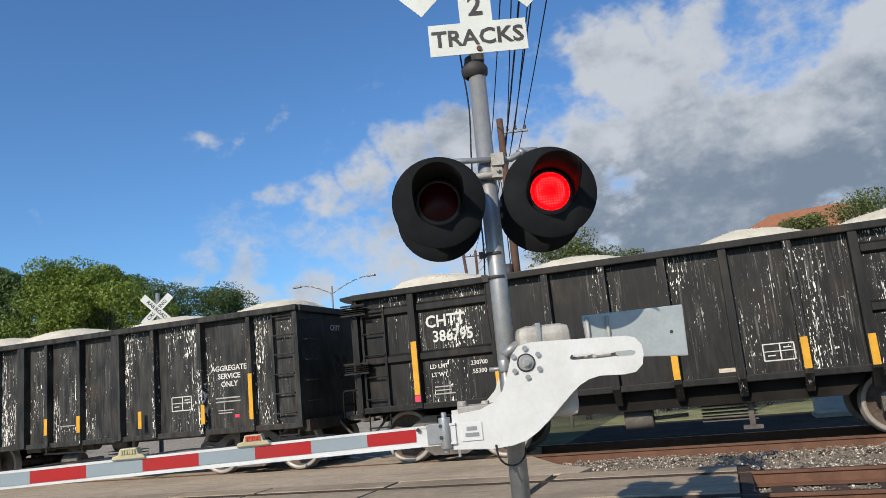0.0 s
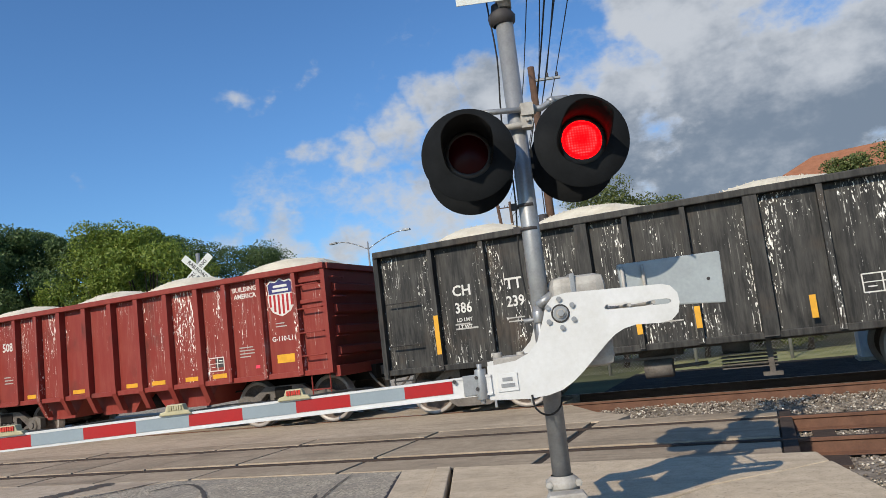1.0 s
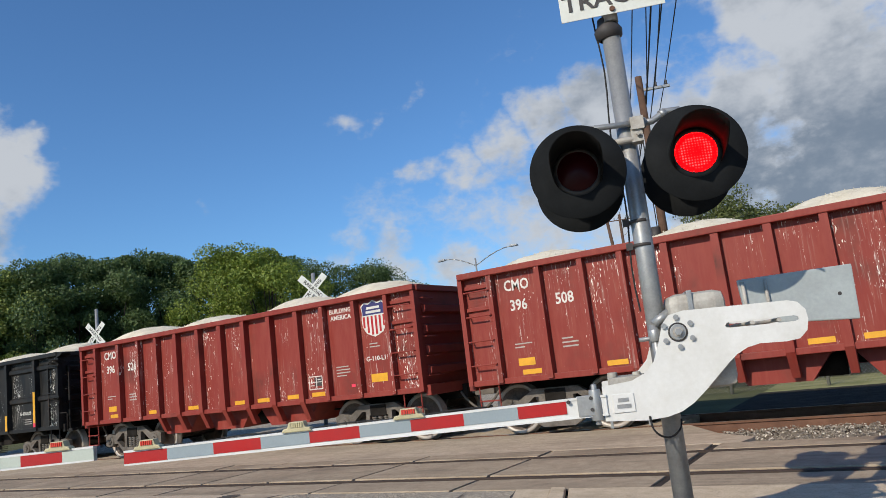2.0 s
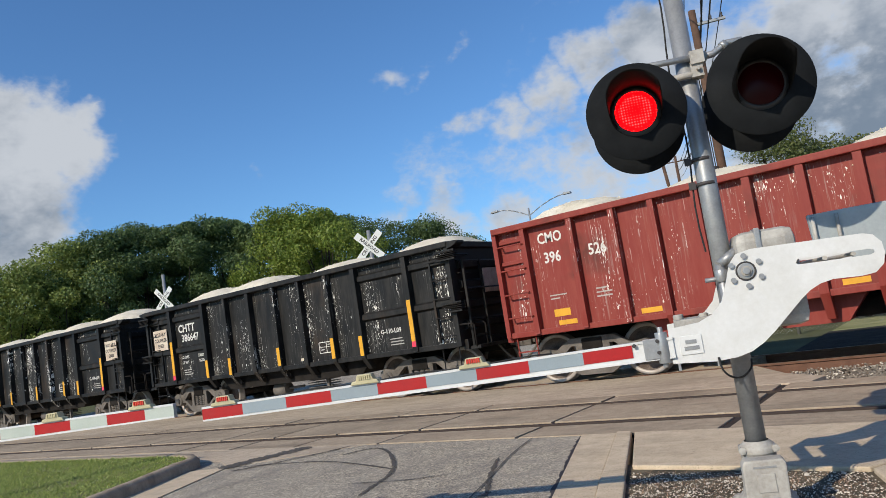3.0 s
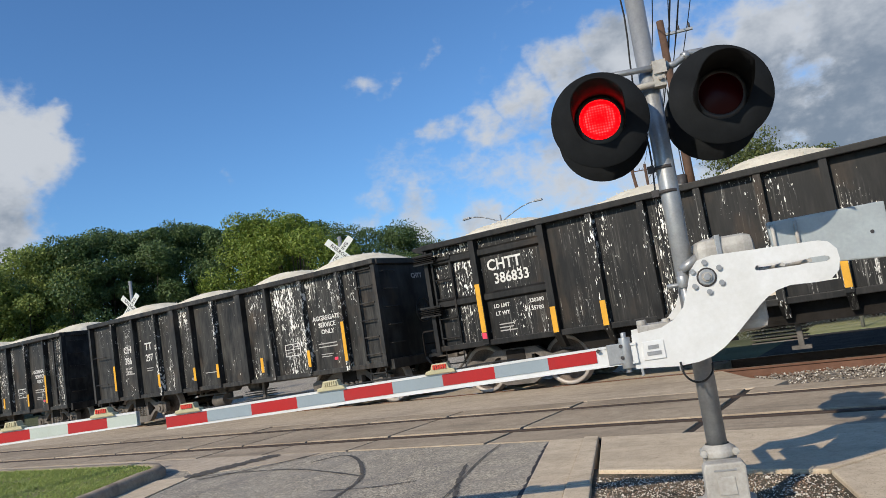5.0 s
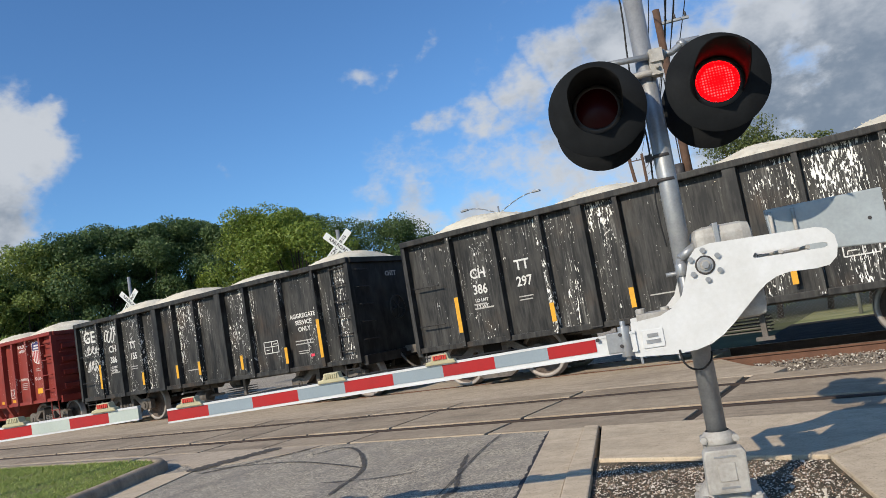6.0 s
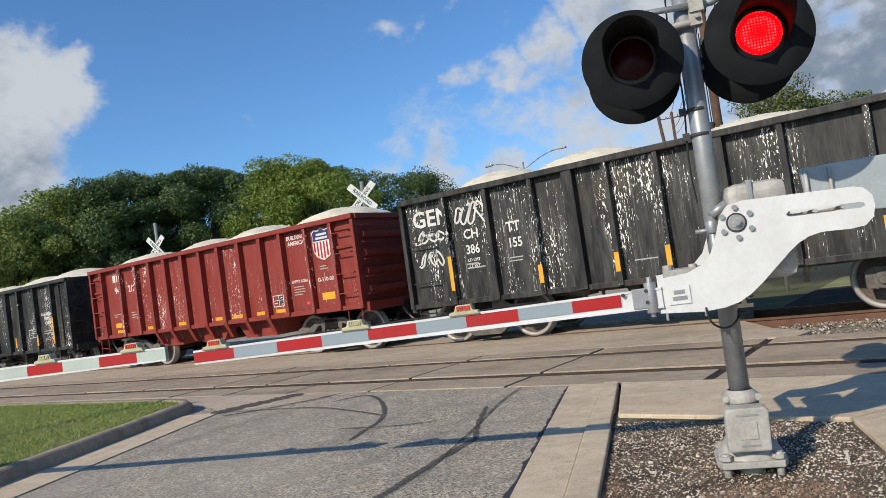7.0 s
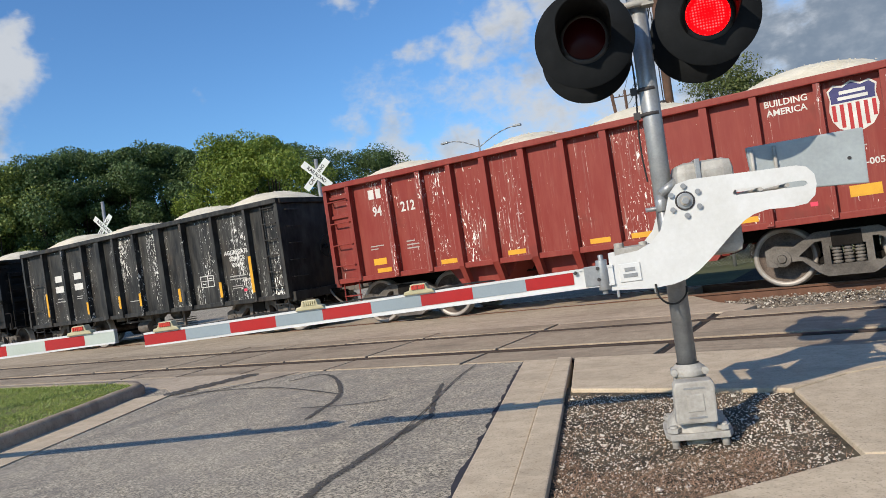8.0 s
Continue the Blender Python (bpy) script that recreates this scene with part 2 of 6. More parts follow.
M_UNDER = worn("underframe_grime", (0.022, 0.019, 0.017), (0.008, 0.007, 0.006), 0.9, spec=0.15)
M_TRUCK = worn("dusty_cast_steel", (0.17, 0.15, 0.13), (0.055, 0.047, 0.04), 0.8, 0, 40, 3)
M_WHEEL = worn("wheel_steel", (0.15, 0.115, 0.095), (0.05, 0.036, 0.028), 0.85, 0, 40, 5)
M_TREAD = worn("polished_tread", (0.40, 0.37, 0.34), (0.25, 0.21, 0.18), 0.5, 0.3)
M_STONE = worn("pale_crushed_stone", (0.76, 0.70, 0.57), (0.56, 0.50, 0.38), 0.95, 0, 30, 3, 0.03)
M_YELLOW = plain("yellow_reflective_tape", (0.72, 0.36, 0.02), 0.5)
M_LETTER = plain("white_stencil_paint", (0.66, 0.64, 0.60), 0.6)
M_CREAM = worn("cream_sign_paint", (0.62, 0.55, 0.44), (0.40, 0.30, 0.22), 0.6, 0, 30, 4)
M_INK = plain("dark_ink", (0.05, 0.045, 0.045), 0.6)
M_NAVY = plain("navy_paint", (0.03, 0.03, 0.14), 0.5)
M_MAGENTA = plain("magenta_tag", (0.75, 0.05, 0.10), 0.5)
M_GALV = worn("galvanised_steel", (0.36, 0.365, 0.365), (0.24, 0.245, 0.25), 0.42, 0.45, 70, 9, 0.0006)
M_WHITE = worn("white_gate_paint", (0.63, 0.635, 0.63), (0.52, 0.52, 0.50), 0.55, 0, 40, 4, 0.0003)
M_GREYP = worn("grey_painted_plate", (0.36, 0.40, 0.41), (0.27, 0.30, 0.31), 0.5, 0, 40, 4)
M_CAST = worn("grey_cast_iron", (0.46, 0.44, 0.40), (0.27, 0.25, 0.22), 0.7, 0.1, 50, 8, 0.001)
M_DISC = worn("matt_black_target", (0.0105, 0.012, 0.0135), (0.007, 0.008, 0.009), 0.85, 0, 60, 6, 0.0004, spec=0.15)
M_HOOD = worn("matt_black_hood", (0.008, 0.008, 0.0085), (0.005, 0.005, 0.005), 0.6, spec=0.1)
M_LIT = led_red()
M_UNLIT = Nodes("red_lens_unlit").done((0.026, 0.001, 0.002), 0.3, spec=0.12)
M_TAPE_R = worn("red_reflective_sheeting", (0.40, 0.012, 0.012), (0.30, 0.009, 0.010), 0.4, 0, 80, 3, 0.0003)
M_TAPE_G = worn("grey_reflective_sheeting", (0.27, 0.32, 0.35), (0.22, 0.265, 0.29), 0.4, 0, 80, 3, 0.0003)
M_TAPE_W = worn("white_reflective_sheeting", (0.46, 0.50, 0.45), (0.36, 0.40, 0.35), 0.4, 0, 80, 3, 0.0003)
M_SIGN = worn("white_sign_sheeting", (0.62, 0.64, 0.60), (0.52, 0.53, 0.49), 0.45, 0, 50, 4, 0.0003)
M_LAMPY = plain("yellowed_lamp_housing", (0.48, 0.43, 0.26), 0.6)
M_LENSR = plain("red_louvre", (0.60, 0.05, 0.03), 0.4)
M_RUBBER = plain("black_rubber", (0.014, 0.014, 0.014), 0.7)
M_ASPHALT = asphalt()
M_PANEL = concrete("crossing_concrete", (0.41, 0.33, 0.235), (0.27, 0.208, 0.145))
M_WALK = concrete("pavement_concrete", (0.60, 0.49, 0.35), (0.42, 0.33, 0.225), 0.5)
M_APRON = concrete("apron_concrete", (0.52, 0.425, 0.315), (0.36, 0.285, 0.205), 0.8)
M_TAR = worn("tar_seal", (0.045, 0.042, 0.045), (0.028, 0.026, 0.027), 0.7)
M_SKID = skid()
M_LENSRING = plain("dark_lens_gasket", (0.03, 0.028, 0.028), 0.6)
M_RAIL = worn("rusty_rail", (0.16, 0.075, 0.042), (0.085, 0.042, 0.027), 0.8, 0, 50, 4)
M_RAILTOP = worn("worn_rail_head", (0.36, 0.31, 0.27), (0.20, 0.14, 0.11), 0.4, 0.6)
M_RAILDULL = worn("dull_rail_head", (0.055, 0.036, 0.027), (0.03, 0.022, 0.018), 0.75)
M_FILL = worn("flangeway_dirt", (0.04, 0.03, 0.024), (0.018, 0.014, 0.012), 0.95, 0, 30, 4, 0.004)
M_PRINT = plain("worn_stencil_paint", (0.40, 0.38, 0.35), 0.6)
M_TIE = worn("creosoted_timber", (0.075, 0.05, 0.036), (0.03, 0.022, 0.018), 0.9, 0, 25, 3, 0.006)
M_BALLAST = worn("ballast_stone", (0.36, 0.31, 0.25), (0.09, 0.07, 0.052), 0.92, 0, 30, 6, 0.01)
M_SOIL = worn("dark_soil", (0.15, 0.12, 0.075), (0.012, 0.010, 0.007), 0.95, 0, 30, 3.0, 0.012, False)
M_PEBBLE = worn("pale_pebble", (0.78, 0.73, 0.63), (0.46, 0.40, 0.32), 0.9)
M_STRAW = worn("dry_grass", (0.46, 0.30, 0.19), (0.24, 0.14, 0.085), 0.9)
M_GRASS = leafage("lawn_grass", (0.14, 0.22, 0.035), (0.42, 0.46, 0.14))
M_FIELD = worn("rough_ground", (0.11, 0.12, 0.05), (0.06, 0.065, 0.03), 0.95, 0, 8, 0.4, 0.05, False)
# ballast with the train's shade put into its colour
M_SHADEBED = worn("oil_dark_ballast", (0.035, 0.030, 0.025), (0.010, 0.009, 0.008), 0.95, 0, 24, 3, 0.03, False)
M_VERGE = worn("dry_verge_grass", (0.36, 0.35, 0.17), (0.15, 0.17, 0.06), 0.95, 0, 20, 1.2, 0.04, False)
M_TURF = worn("turf_soil", (0.24, 0.22, 0.09), (0.10, 0.12, 0.035), 0.95, 0, 30, 3, 0.02, False)
M_LEAF_D = leafage("dark_oak_leaves", (0.045, 0.085, 0.028), (0.13, 0.19, 0.062))
M_LEAF_L = leafage("bright_elm_leaves", (0.10, 0.16, 0.02), (0.24, 0.295, 0.05))
M_LEAF_M = leafage("mid_green_leaves", (0.12, 0.17, 0.035), (0.27, 0.32, 0.08))
M_LEAF_S = leafage("dusty_shrub_leaves", (0.075, 0.10, 0.028), (0.19, 0.215, 0.07))
M_BARK = worn("bark", (0.075, 0.058, 0.045), (0.035, 0.028, 0.022), 0.95, 0, 20, 3, 0.02)
M_POLE = worn("brown_pole_timber", (0.12, 0.065, 0.04), (0.06, 0.036, 0.025), 0.9, 0, 30, 3, 0.004)
M_STUCCO = worn("beige_stucco", (0.58, 0.47, 0.33), (0.48, 0.38, 0.26), 0.9)
M_TILE = worn("terracotta_roof_tile", (0.36, 0.15, 0.075), (0.24, 0.10, 0.05), 0.85, 0, 20, 3, 0.01)
M_SHINGLE = worn("blue_grey_shingle", (0.15, 0.165, 0.19), (0.09, 0.10, 0.12), 0.9, 0, 12, 2, 0.01)
M_GLASS = Nodes("window_glass").done((0.03, 0.035, 0.04), 0.08)
M_CABINET = plain("white_cabinet_paint", (0.66, 0.66, 0.62), 0.5)


# ---- mesh helpers ----
def box(bm, x0, x1, y0, y1, z0, z1, m=None):
    vs = [bm.verts.new((x, y, z)) for x in (x0, x1) for y in (y0, y1) for z in (z0, z1)]
    if m is not None:
        for v in vs:
            v.co = m @ v.co
    for f in ((0, 1, 3, 2), (4, 6, 7, 5), (0, 4, 5, 1), (2, 3, 7, 6), (0, 2, 6, 4), (1, 5, 7, 3)):
        bm.faces.new([vs[i] for i in f])
    return vs


def tube(bm, a, b, r0, r1=None, seg=12, caps=True):
    a, b = Vector(a), Vector(b)
    r1 = r0 if r1 is None else r1
    q = (b - a).to_track_quat("Z", "Y").to_matrix()
    rings = []
    for c, r in ((a, r0), (b, r1)):
        rings.append([bm.verts.new(c + q @ Vector((r * math.cos(2 * math.pi * i / seg), r * math.sin(2 * math.pi * i / seg), 0))) for i in range(seg)])
    for i in range(seg):
        f = bm.faces.new((rings[0][i], rings[0][(i + 1) % seg], rings[1][(i + 1) % seg], rings[1][i]))
        f.smooth = seg > 7
    if caps:
        bm.faces.new(rings[0][::-1])
        bm.faces.new(rings[1])


def sweep(bm, pts, r, seg=8):
    """One closed tube along a bent line."""
    P = [Vector(p) for p in pts]
    rings = []
    for i, p in enumerate(P):
        d = (P[min(i + 1, len(P) - 1)] - P[max(i - 1, 0)]).normalized()
        u = d.cross(Vector((0, 0, 1)) if abs(d.z) < 0.95 else Vector((0, 1, 0))).normalized()
        if rings and u.dot(last) < 0:
            u = -u
        last, w = u, d.cross(u)
        rings.append([bm.verts.new(p + (u * math.cos(2 * math.pi * k / seg) + w * math.sin(2 * math.pi * k / seg)) * r) for k in range(seg)])
    for a, b in zip(rings, rings[1:]):
        for k in range(seg):
            f = bm.faces.new((a[k], a[(k + 1) % seg], b[(k + 1) % seg], b[k]))
            f.smooth = True
    bm.faces.new(rings[0][::-1])
    bm.faces.new(rings[-1])


def lathe(bm, profile, seg=32, m=Matrix()):
    """Turn (radius, height) pairs about the local z axis."""
    rings = [[bm.verts.new(m @ Vector((r * math.cos(2 * math.pi * i / seg), r * math.sin(2 * math.pi * i / seg), z))) for i in range(seg)] for r, z in profile]
    for p, q in zip(rings, rings[1:]):
        for i in range(seg):
            f = bm.faces.new((p[i], p[(i + 1) % seg], q[(i + 1) % seg], q[i]))
            f.smooth = True
    return rings


def slab(bm, pts, z0, z1, m=Matrix(), loop=None):
    """A flat outline (x, y) raised from z0 to z1."""
    lo = [bm.verts.new(m @ Vector((x, y, z0))) for x, y in pts]
    hi = [bm.verts.new(m @ Vector((x, y, z1))) for x, y in pts]
    n = len(pts)
    bm.faces.new(hi)
    bm.faces.new(lo[::-1])
    for i in range(n):
        bm.faces.new((lo[i], lo[(i + 1) % n], hi[(i + 1) % n], hi[i]))


UPRIGHT = Matrix(((1, 0, 0, 0), (0, 0, 1, 0), (0, 1, 0, 0), (0, 0, 0, 1)))  # (x, z, y) outlines stand up


def part(name, bm, material, parent=None, label="", bevel=0.0):
    """One mesh object, under a thing or part when parent is given."""
    if bevel:
        bmesh.ops.remove_doubles(bm, verts=bm.verts, dist=1e-5)
        bmesh.ops.recalc_face_normals(bm, faces=bm.faces)
        edges = [e for e in bm.edges if len(e.link_faces) == 2 and e.calc_face_angle(0) > 0.6]
        bmesh.ops.bevel(bm, geom=edges, offset=bevel, segments=2, affect="EDGES", profile=0.6, clamp_overlap=True)
    bmesh.ops.recalc_face_normals(bm, faces=bm.faces)
    me = bpy.data.meshes.new(name)
    bm.to_mesh(me)
    bm.free()
    for m in material if isinstance(material, (list, tuple)) else (material,):
        me.materials.append(m)
    ob = new(name, me)
    if parent is not None:
        ob.parent = parent
    if label:
        tagged(ob, label)
    return ob


def again(ob, m, parent=None):
    """Another object on the same mesh."""
    o = new(ob.name.split(".")[0], ob.data)
    o.matrix_basis = m
    o.parent = parent or ob.parent
    return o


def shaped(name, material, parent, build, label="", bevel=0.0):
    bm = bmesh.new()
    build(bm)
    return part(name, bm, material, parent, label, bevel)


def lettering(text, size, m, material, parent, name="lettering", squeeze=1.0, thick=0.0015):
    """Words as a thin mesh, centred on m, reading along its x axis."""
    cu = bpy.data.curves.new(name, "FONT")
    cu.body, cu.size, cu.align_x, cu.align_y, cu.extrude, cu.resolution_u = text, size, "CENTER", "CENTER", thick, 2
    cu.offset = size * 0.020
    tmp = new(name, cu)
    dep = bpy.context.evaluated_depsgraph_get()
    me = bpy.data.meshes.new_from_object(tmp.evaluated_get(dep))
    bpy.data.objects.remove(tmp)
    bpy.data.curves.remove(cu)
    me.materials.clear()
    me.materials.append(material)
    me.transform(Matrix.Diagonal((squeeze, 1, 1, 1)))
    ob = new(name, me)
    ob.parent, ob.matrix_basis = parent, m
    return ob


def thing(name, m, label, category, group="", kind=""):
    ob = new(name)
    ob.empty_display_size = 0.2
    ob.matrix_world = m
    return tagged(ob, label, category, group, kind)


def from_lists(name, verts, faces, material, parent=None):
    me = bpy.data.meshes.new(name)
    me.from_pydata(verts, [], faces)
    me.materials.append(material)
    ob = new(name, me)
    if parent is not None:
        ob.parent = parent
    return ob


# ---- ground, road, tracks ----
NEAR_Y, TRAIN_Y, HALF = 8.755, 13.335, 0.755      # track centre lines, half distance of the rail centres
ROAD_R = ((-3.75, 7.17), (0.356, -0.934))         # road's right gutter joint: a point and the way to the viewer
ROAD_L = ((-8.26, 6.04), (0.42, -0.907))


def along(line, d, side=0.0):
    (x, y), (u, v) = line
    return (x + u * d - v * side, y + v * d + u * side)


def make_ground():
    g = shaped("ground", M_FIELD, None, lambda bm: slab(bm, [(-3000, -3000), (3000, -3000), (3000, 3000), (-3000, 3000)], -1.0, -0.26))
    tagged(g, "rough grassy ground reaching to the horizon", "ground", kind="structure")


def make_road():
    R0, R1 = along(ROAD_R, 0), along(ROAD_R, 32)
    road = shaped("road", M_ASPHALT, None, lambda bm: slab(bm, [(-32, 7.22), (-3.77, 7.22), R0, R1, (12, -32), (-32, -32)], -0.2, -0.012))
    tagged(road, "worn grey asphalt road with tyre marks before the tracks", "road", kind="structure")
    # concrete strip between the island and the rails
    ap = shaped("pavement_apron", M_APRON, None, lambda bm: slab(bm, [(-32, 6.5), (-8.9, 6.42), (-8.28, 6.08), (-7.4, 6.75), (-6.9, 7.24), (-32, 7.24)], -0.1, -0.006))
    tagged(ap, "pale concrete strip beside the crossing panels", "pavement", kind="structure")
    far = shaped("road_far", M_APRON, None, lambda bm: slab(bm, [(-32, 10.16), (-2.0, 10.16), (-1.9, 10.6), (-2.5, 11.2), (-3.2, 12.45), (-32, 12.45)], -0.2, -0.008))
    tagged(far, "pale worn road surface between the two tracks", "road", kind="structure")
    beyond = shaped("road_beyond", M_ASPHALT, None, lambda bm: slab(bm, [(-32, 14.2), (-4, 14.2), (-22, 64), (-60, 64)], -0.25, -0.02))
    tagged(beyond, "asphalt road leading away behind the train", "road", kind="structure")


def ribbon(name, pts, width, material, z, seed=0, label="", fray=0.25):
    """A thin mark that follows a line on the road."""
    rnd = random.Random(seed)
    fine = []
    for a, b in zip(pts, pts[1:]):
        n = max(2, int(math.dist(a, b) / 0.06))
        fine += [(a[0] + (b[0] - a[0]) * i / n, a[1] + (b[1] - a[1]) * i / n) for i in range(n)]
    fine.append(pts[-1])
    verts, faces = [], []
    for i, p in enumerate(fine):
        q, r = fine[max(0, i - 2)], fine[min(len(fine) - 1, i + 2)]
        d = Vector((r[0] - q[0], r[1] - q[1])).normalized()
        end = min(1.0, min(i, len(fine) - 1 - i) / 4 + 0.15)
        w = width * end * (1 + fray * rnd.uniform(-1, 1)) / 2
        verts += [(p[0] - d.y * w, p[1] + d.x * w, z), (p[0] + d.y * w, p[1] - d.x * w, z)]
        if i:
            k = 2 * i
            faces.append((k - 2, k - 1, k + 1, k))
    return tagged(from_lists(name, verts, faces, material), label, "road mark", kind="structure")


def curved(pts, n=8):
    """A smooth line through the points."""
    out = []
    P = [Vector(p) for p in pts]
    P = [P[0]] + P + [P[-1]]
    for a, b, c, d in zip(P, P[1:], P[2:], P[3:]):
        for i in range(n):
            t = i / n
            out.append(tuple(0.5 * (2 * b + (c - a) * t + (2 * a - 5 * b + 4 * c - d) * t * t + (3 * b - a - 3 * c + d) * t ** 3)))
    out.append(tuple(P[-1]))
    return out


def curved3(pts, n=4):
    """The same through points in space."""
    flat = curved([p[:2] for p in pts], n)
    tall = curved([(p[2], 0.0) for p in pts], n)
    return [(a, b, c) for (a, b), (c, _) in zip(flat, tall)]


def make_curbs():
    # right gutter, kerb and slabs
    n = 9

    def trim(d, side):
        """Ends the first piece along the crossing panels."""
        return d if d > 1 else (0.356 * side - 0.06) / 0.934
    gut = tagged(new("gutter"), "concrete gutter strip beside the asphalt", "gutter", kind="structure")
    for i in range(n):
        d0, d1 = 0.01 + i * 2.2, (i + 1) * 2.2 - 0.006
        shaped("gutter_slab", M_WALK, gut, lambda bm: slab(bm, [along(ROAD_R, trim(d0, 0.012), 0.012), along(ROAD_R, d1, 0.012), along(ROAD_R, d1, 0.335), along(ROAD_R, trim(d0, 0.385), 0.335 + 0.05 * (i == 0))], -0.15, 0.0), bevel=0.006)
    joint = [along(ROAD_R, d * 0.15, random.uniform(-0.012, 0.012)) for d in range(130)]
    ribbon("joint_crack", joint, 0.035, M_TAR, -0.004, 3, "broken dark joint between asphalt and gutter", 0.8)
    kerb = tagged(new("kerb"), "low worn concrete kerb", "kerb", kind="structure")
    for i in range(n):
        d0, d1 = 0.02 + i * 2.2, (i + 1) * 2.2 - 0.006
        shaped("kerb_stone", M_WALK, kerb, lambda bm: slab(bm, [along(ROAD_R, trim(d0, 0.39), 0.342 + 0.05 * (i == 0)), along(ROAD_R, d1, 0.342), along(ROAD_R, d1, 0.53), along(ROAD_R, trim(d0, 0.54), 0.54)], -0.2, 0.018), bevel=0.012)
    walk_ = tagged(new("pavement"), "pale concrete pavement slabs round the signal bed", "pavement", kind="structure")
    pieces = [[(-3.165, 7.235), (-2.60, 5.775), (-1.62, 5.70), (-1.98, 7.235)],
              [(-1.968, 7.235), (-1.608, 5.70), (-0.86, 5.63), (-0.55, 6.1), (0.02, 6.55), (0.32, 6.85), (0.25, 7.235)],
              [(-0.84, 5.60), (-0.35, 4.19), (0.6, 4.35), (1.3, 5.2), (0.6, 5.75), (0.34, 6.82), (-0.53, 6.07)],
              [(-0.345, 4.17), (-0.9, 3.54), (-1.55, 2.90), (1.88, -6), (9, -6), (5.5, 5.0), (1.32, 5.15), (0.61, 4.32)]]
    for p in pieces:
        shaped("slab", M_WALK, walk_, lambda bm: slab(bm, p, -0.2, 0.004), bevel=0.012)
    soil = shaped("soil_bed", M_SOIL, None, lambda bm: slab(bm, [(-2.75, 5.95), (-0.6, 5.85), (-0.2, 4.0), (-1.0, 3.3), (-1.5, 2.8), (-1.55, 1.5), (-1.85, 1.5)], -0.24, -0.030))
    tagged(soil, "dark gravelly soil bed round the signal base", "soil", kind="structure")
    # island
    nose = [(-8.80, 5.75), (-8.86, 5.98), (-9.02, 6.18), (-9.3, 6.33), (-9.8, 6.42), (-22, 6.46)]
    edge = [along(ROAD_L, d, 0.0) for d in (40, 20, 8, 4, 2, 1)]
    edge = [(x - 0.52, y - 0.2) for x, y in edge]
    line = edge + nose
    inner = []
    for i, p in enumerate(line):
        q, r = line[max(0, i - 1)], line[min(len(line) - 1, i + 1)]
        d = Vector((r[0] - q[0], r[1] - q[1])).normalized()
        inner.append((p[0] - d.y * 0.17, p[1] + d.x * 0.17))

    def kerbing(bm):
        prof = ((0.0, -0.15), (0.0, 0.09), (0.25, 0.135), (0.8, 0.135), (1.0, 0.12), (1.0, -0.15))
        rows = [[bm.verts.new((a[0] + (b[0] - a[0]) * f, a[1] + (b[1] - a[1]) * f, z)) for f, z in prof] for a, b in zip(line, inner)]
        for p, q in zip(rows, rows[1:]):
            for i in range(len(prof) - 1):
                f = bm.faces.new((p[i], p[i + 1], q[i + 1], q[i]))
                f.smooth = True
    tagged(shaped("kerb_island", M_PANEL, None, kerbing), "rounded dusty concrete kerb of the grass island", "kerb", kind="structure")
    pan = [along(ROAD_L, d, 0) for d in (0, 1, 2, 4, 8, 20, 40)]
    tagged(shaped("gutter_island", M_WALK, None, lambda bm: slab(bm, pan + [(x - 0.52, y - 0.2) for x, y in pan[::-1]], -0.1, 0.0)), "pale concrete gutter of the island", "gutter", kind="structure")
    turf = shaped("turf", M_TURF, None, lambda bm: slab(bm, inner + [(-22, -32)], -0.1, 0.115))
    tagged(turf, "green turf on the road island", "turf", kind="structure")
    return inner


def make_grass(inner):
    rnd = random.Random(5)
    verts, faces = [], []

    def inside(x, y):
        c = False
        poly = inner + [(-22, -32)]
        for (a, b), (e, d) in zip(poly, poly[1:] + poly[:1]):
            if (b > y) != (d > y) and x < (e - a) * (y - b) / (d - b) + a:
                c = not c
        return c
    n = 0
    while n < 110000:
        x, y = rnd.uniform(-18, -6.2), rnd.uniform(1.8, 6.45)
        if not inside(x, y):
            continue
        n += 1
        if noise.noise((x * 1.3, y * 1.3, 0.5)) + 0.5 * noise.noise((x * 5, y * 5, 2.0)) < rnd.uniform(-0.9, -0.15):
            continue
        h, a, w = rnd.uniform(0.015, 0.05), rnd.uniform(0, 6.28), rnd.uniform(0.003, 0.007)
        lx, ly = rnd.uniform(-0.06, 0.06), rnd.uniform(-0.06, 0.06)
        k = len(verts)
        verts += [(x - w * math.cos(a), y - w * math.sin(a), 0.112), (x + w * math.cos(a), y + w * math.sin(a), 0.112), (x + lx, y + ly, 0.112 + h)]
        faces.append((k, k + 1, k + 2))
    tagged(from_lists("grass", verts, faces, M_GRASS), "short green lawn grass on the island", "grass", kind="stuff")


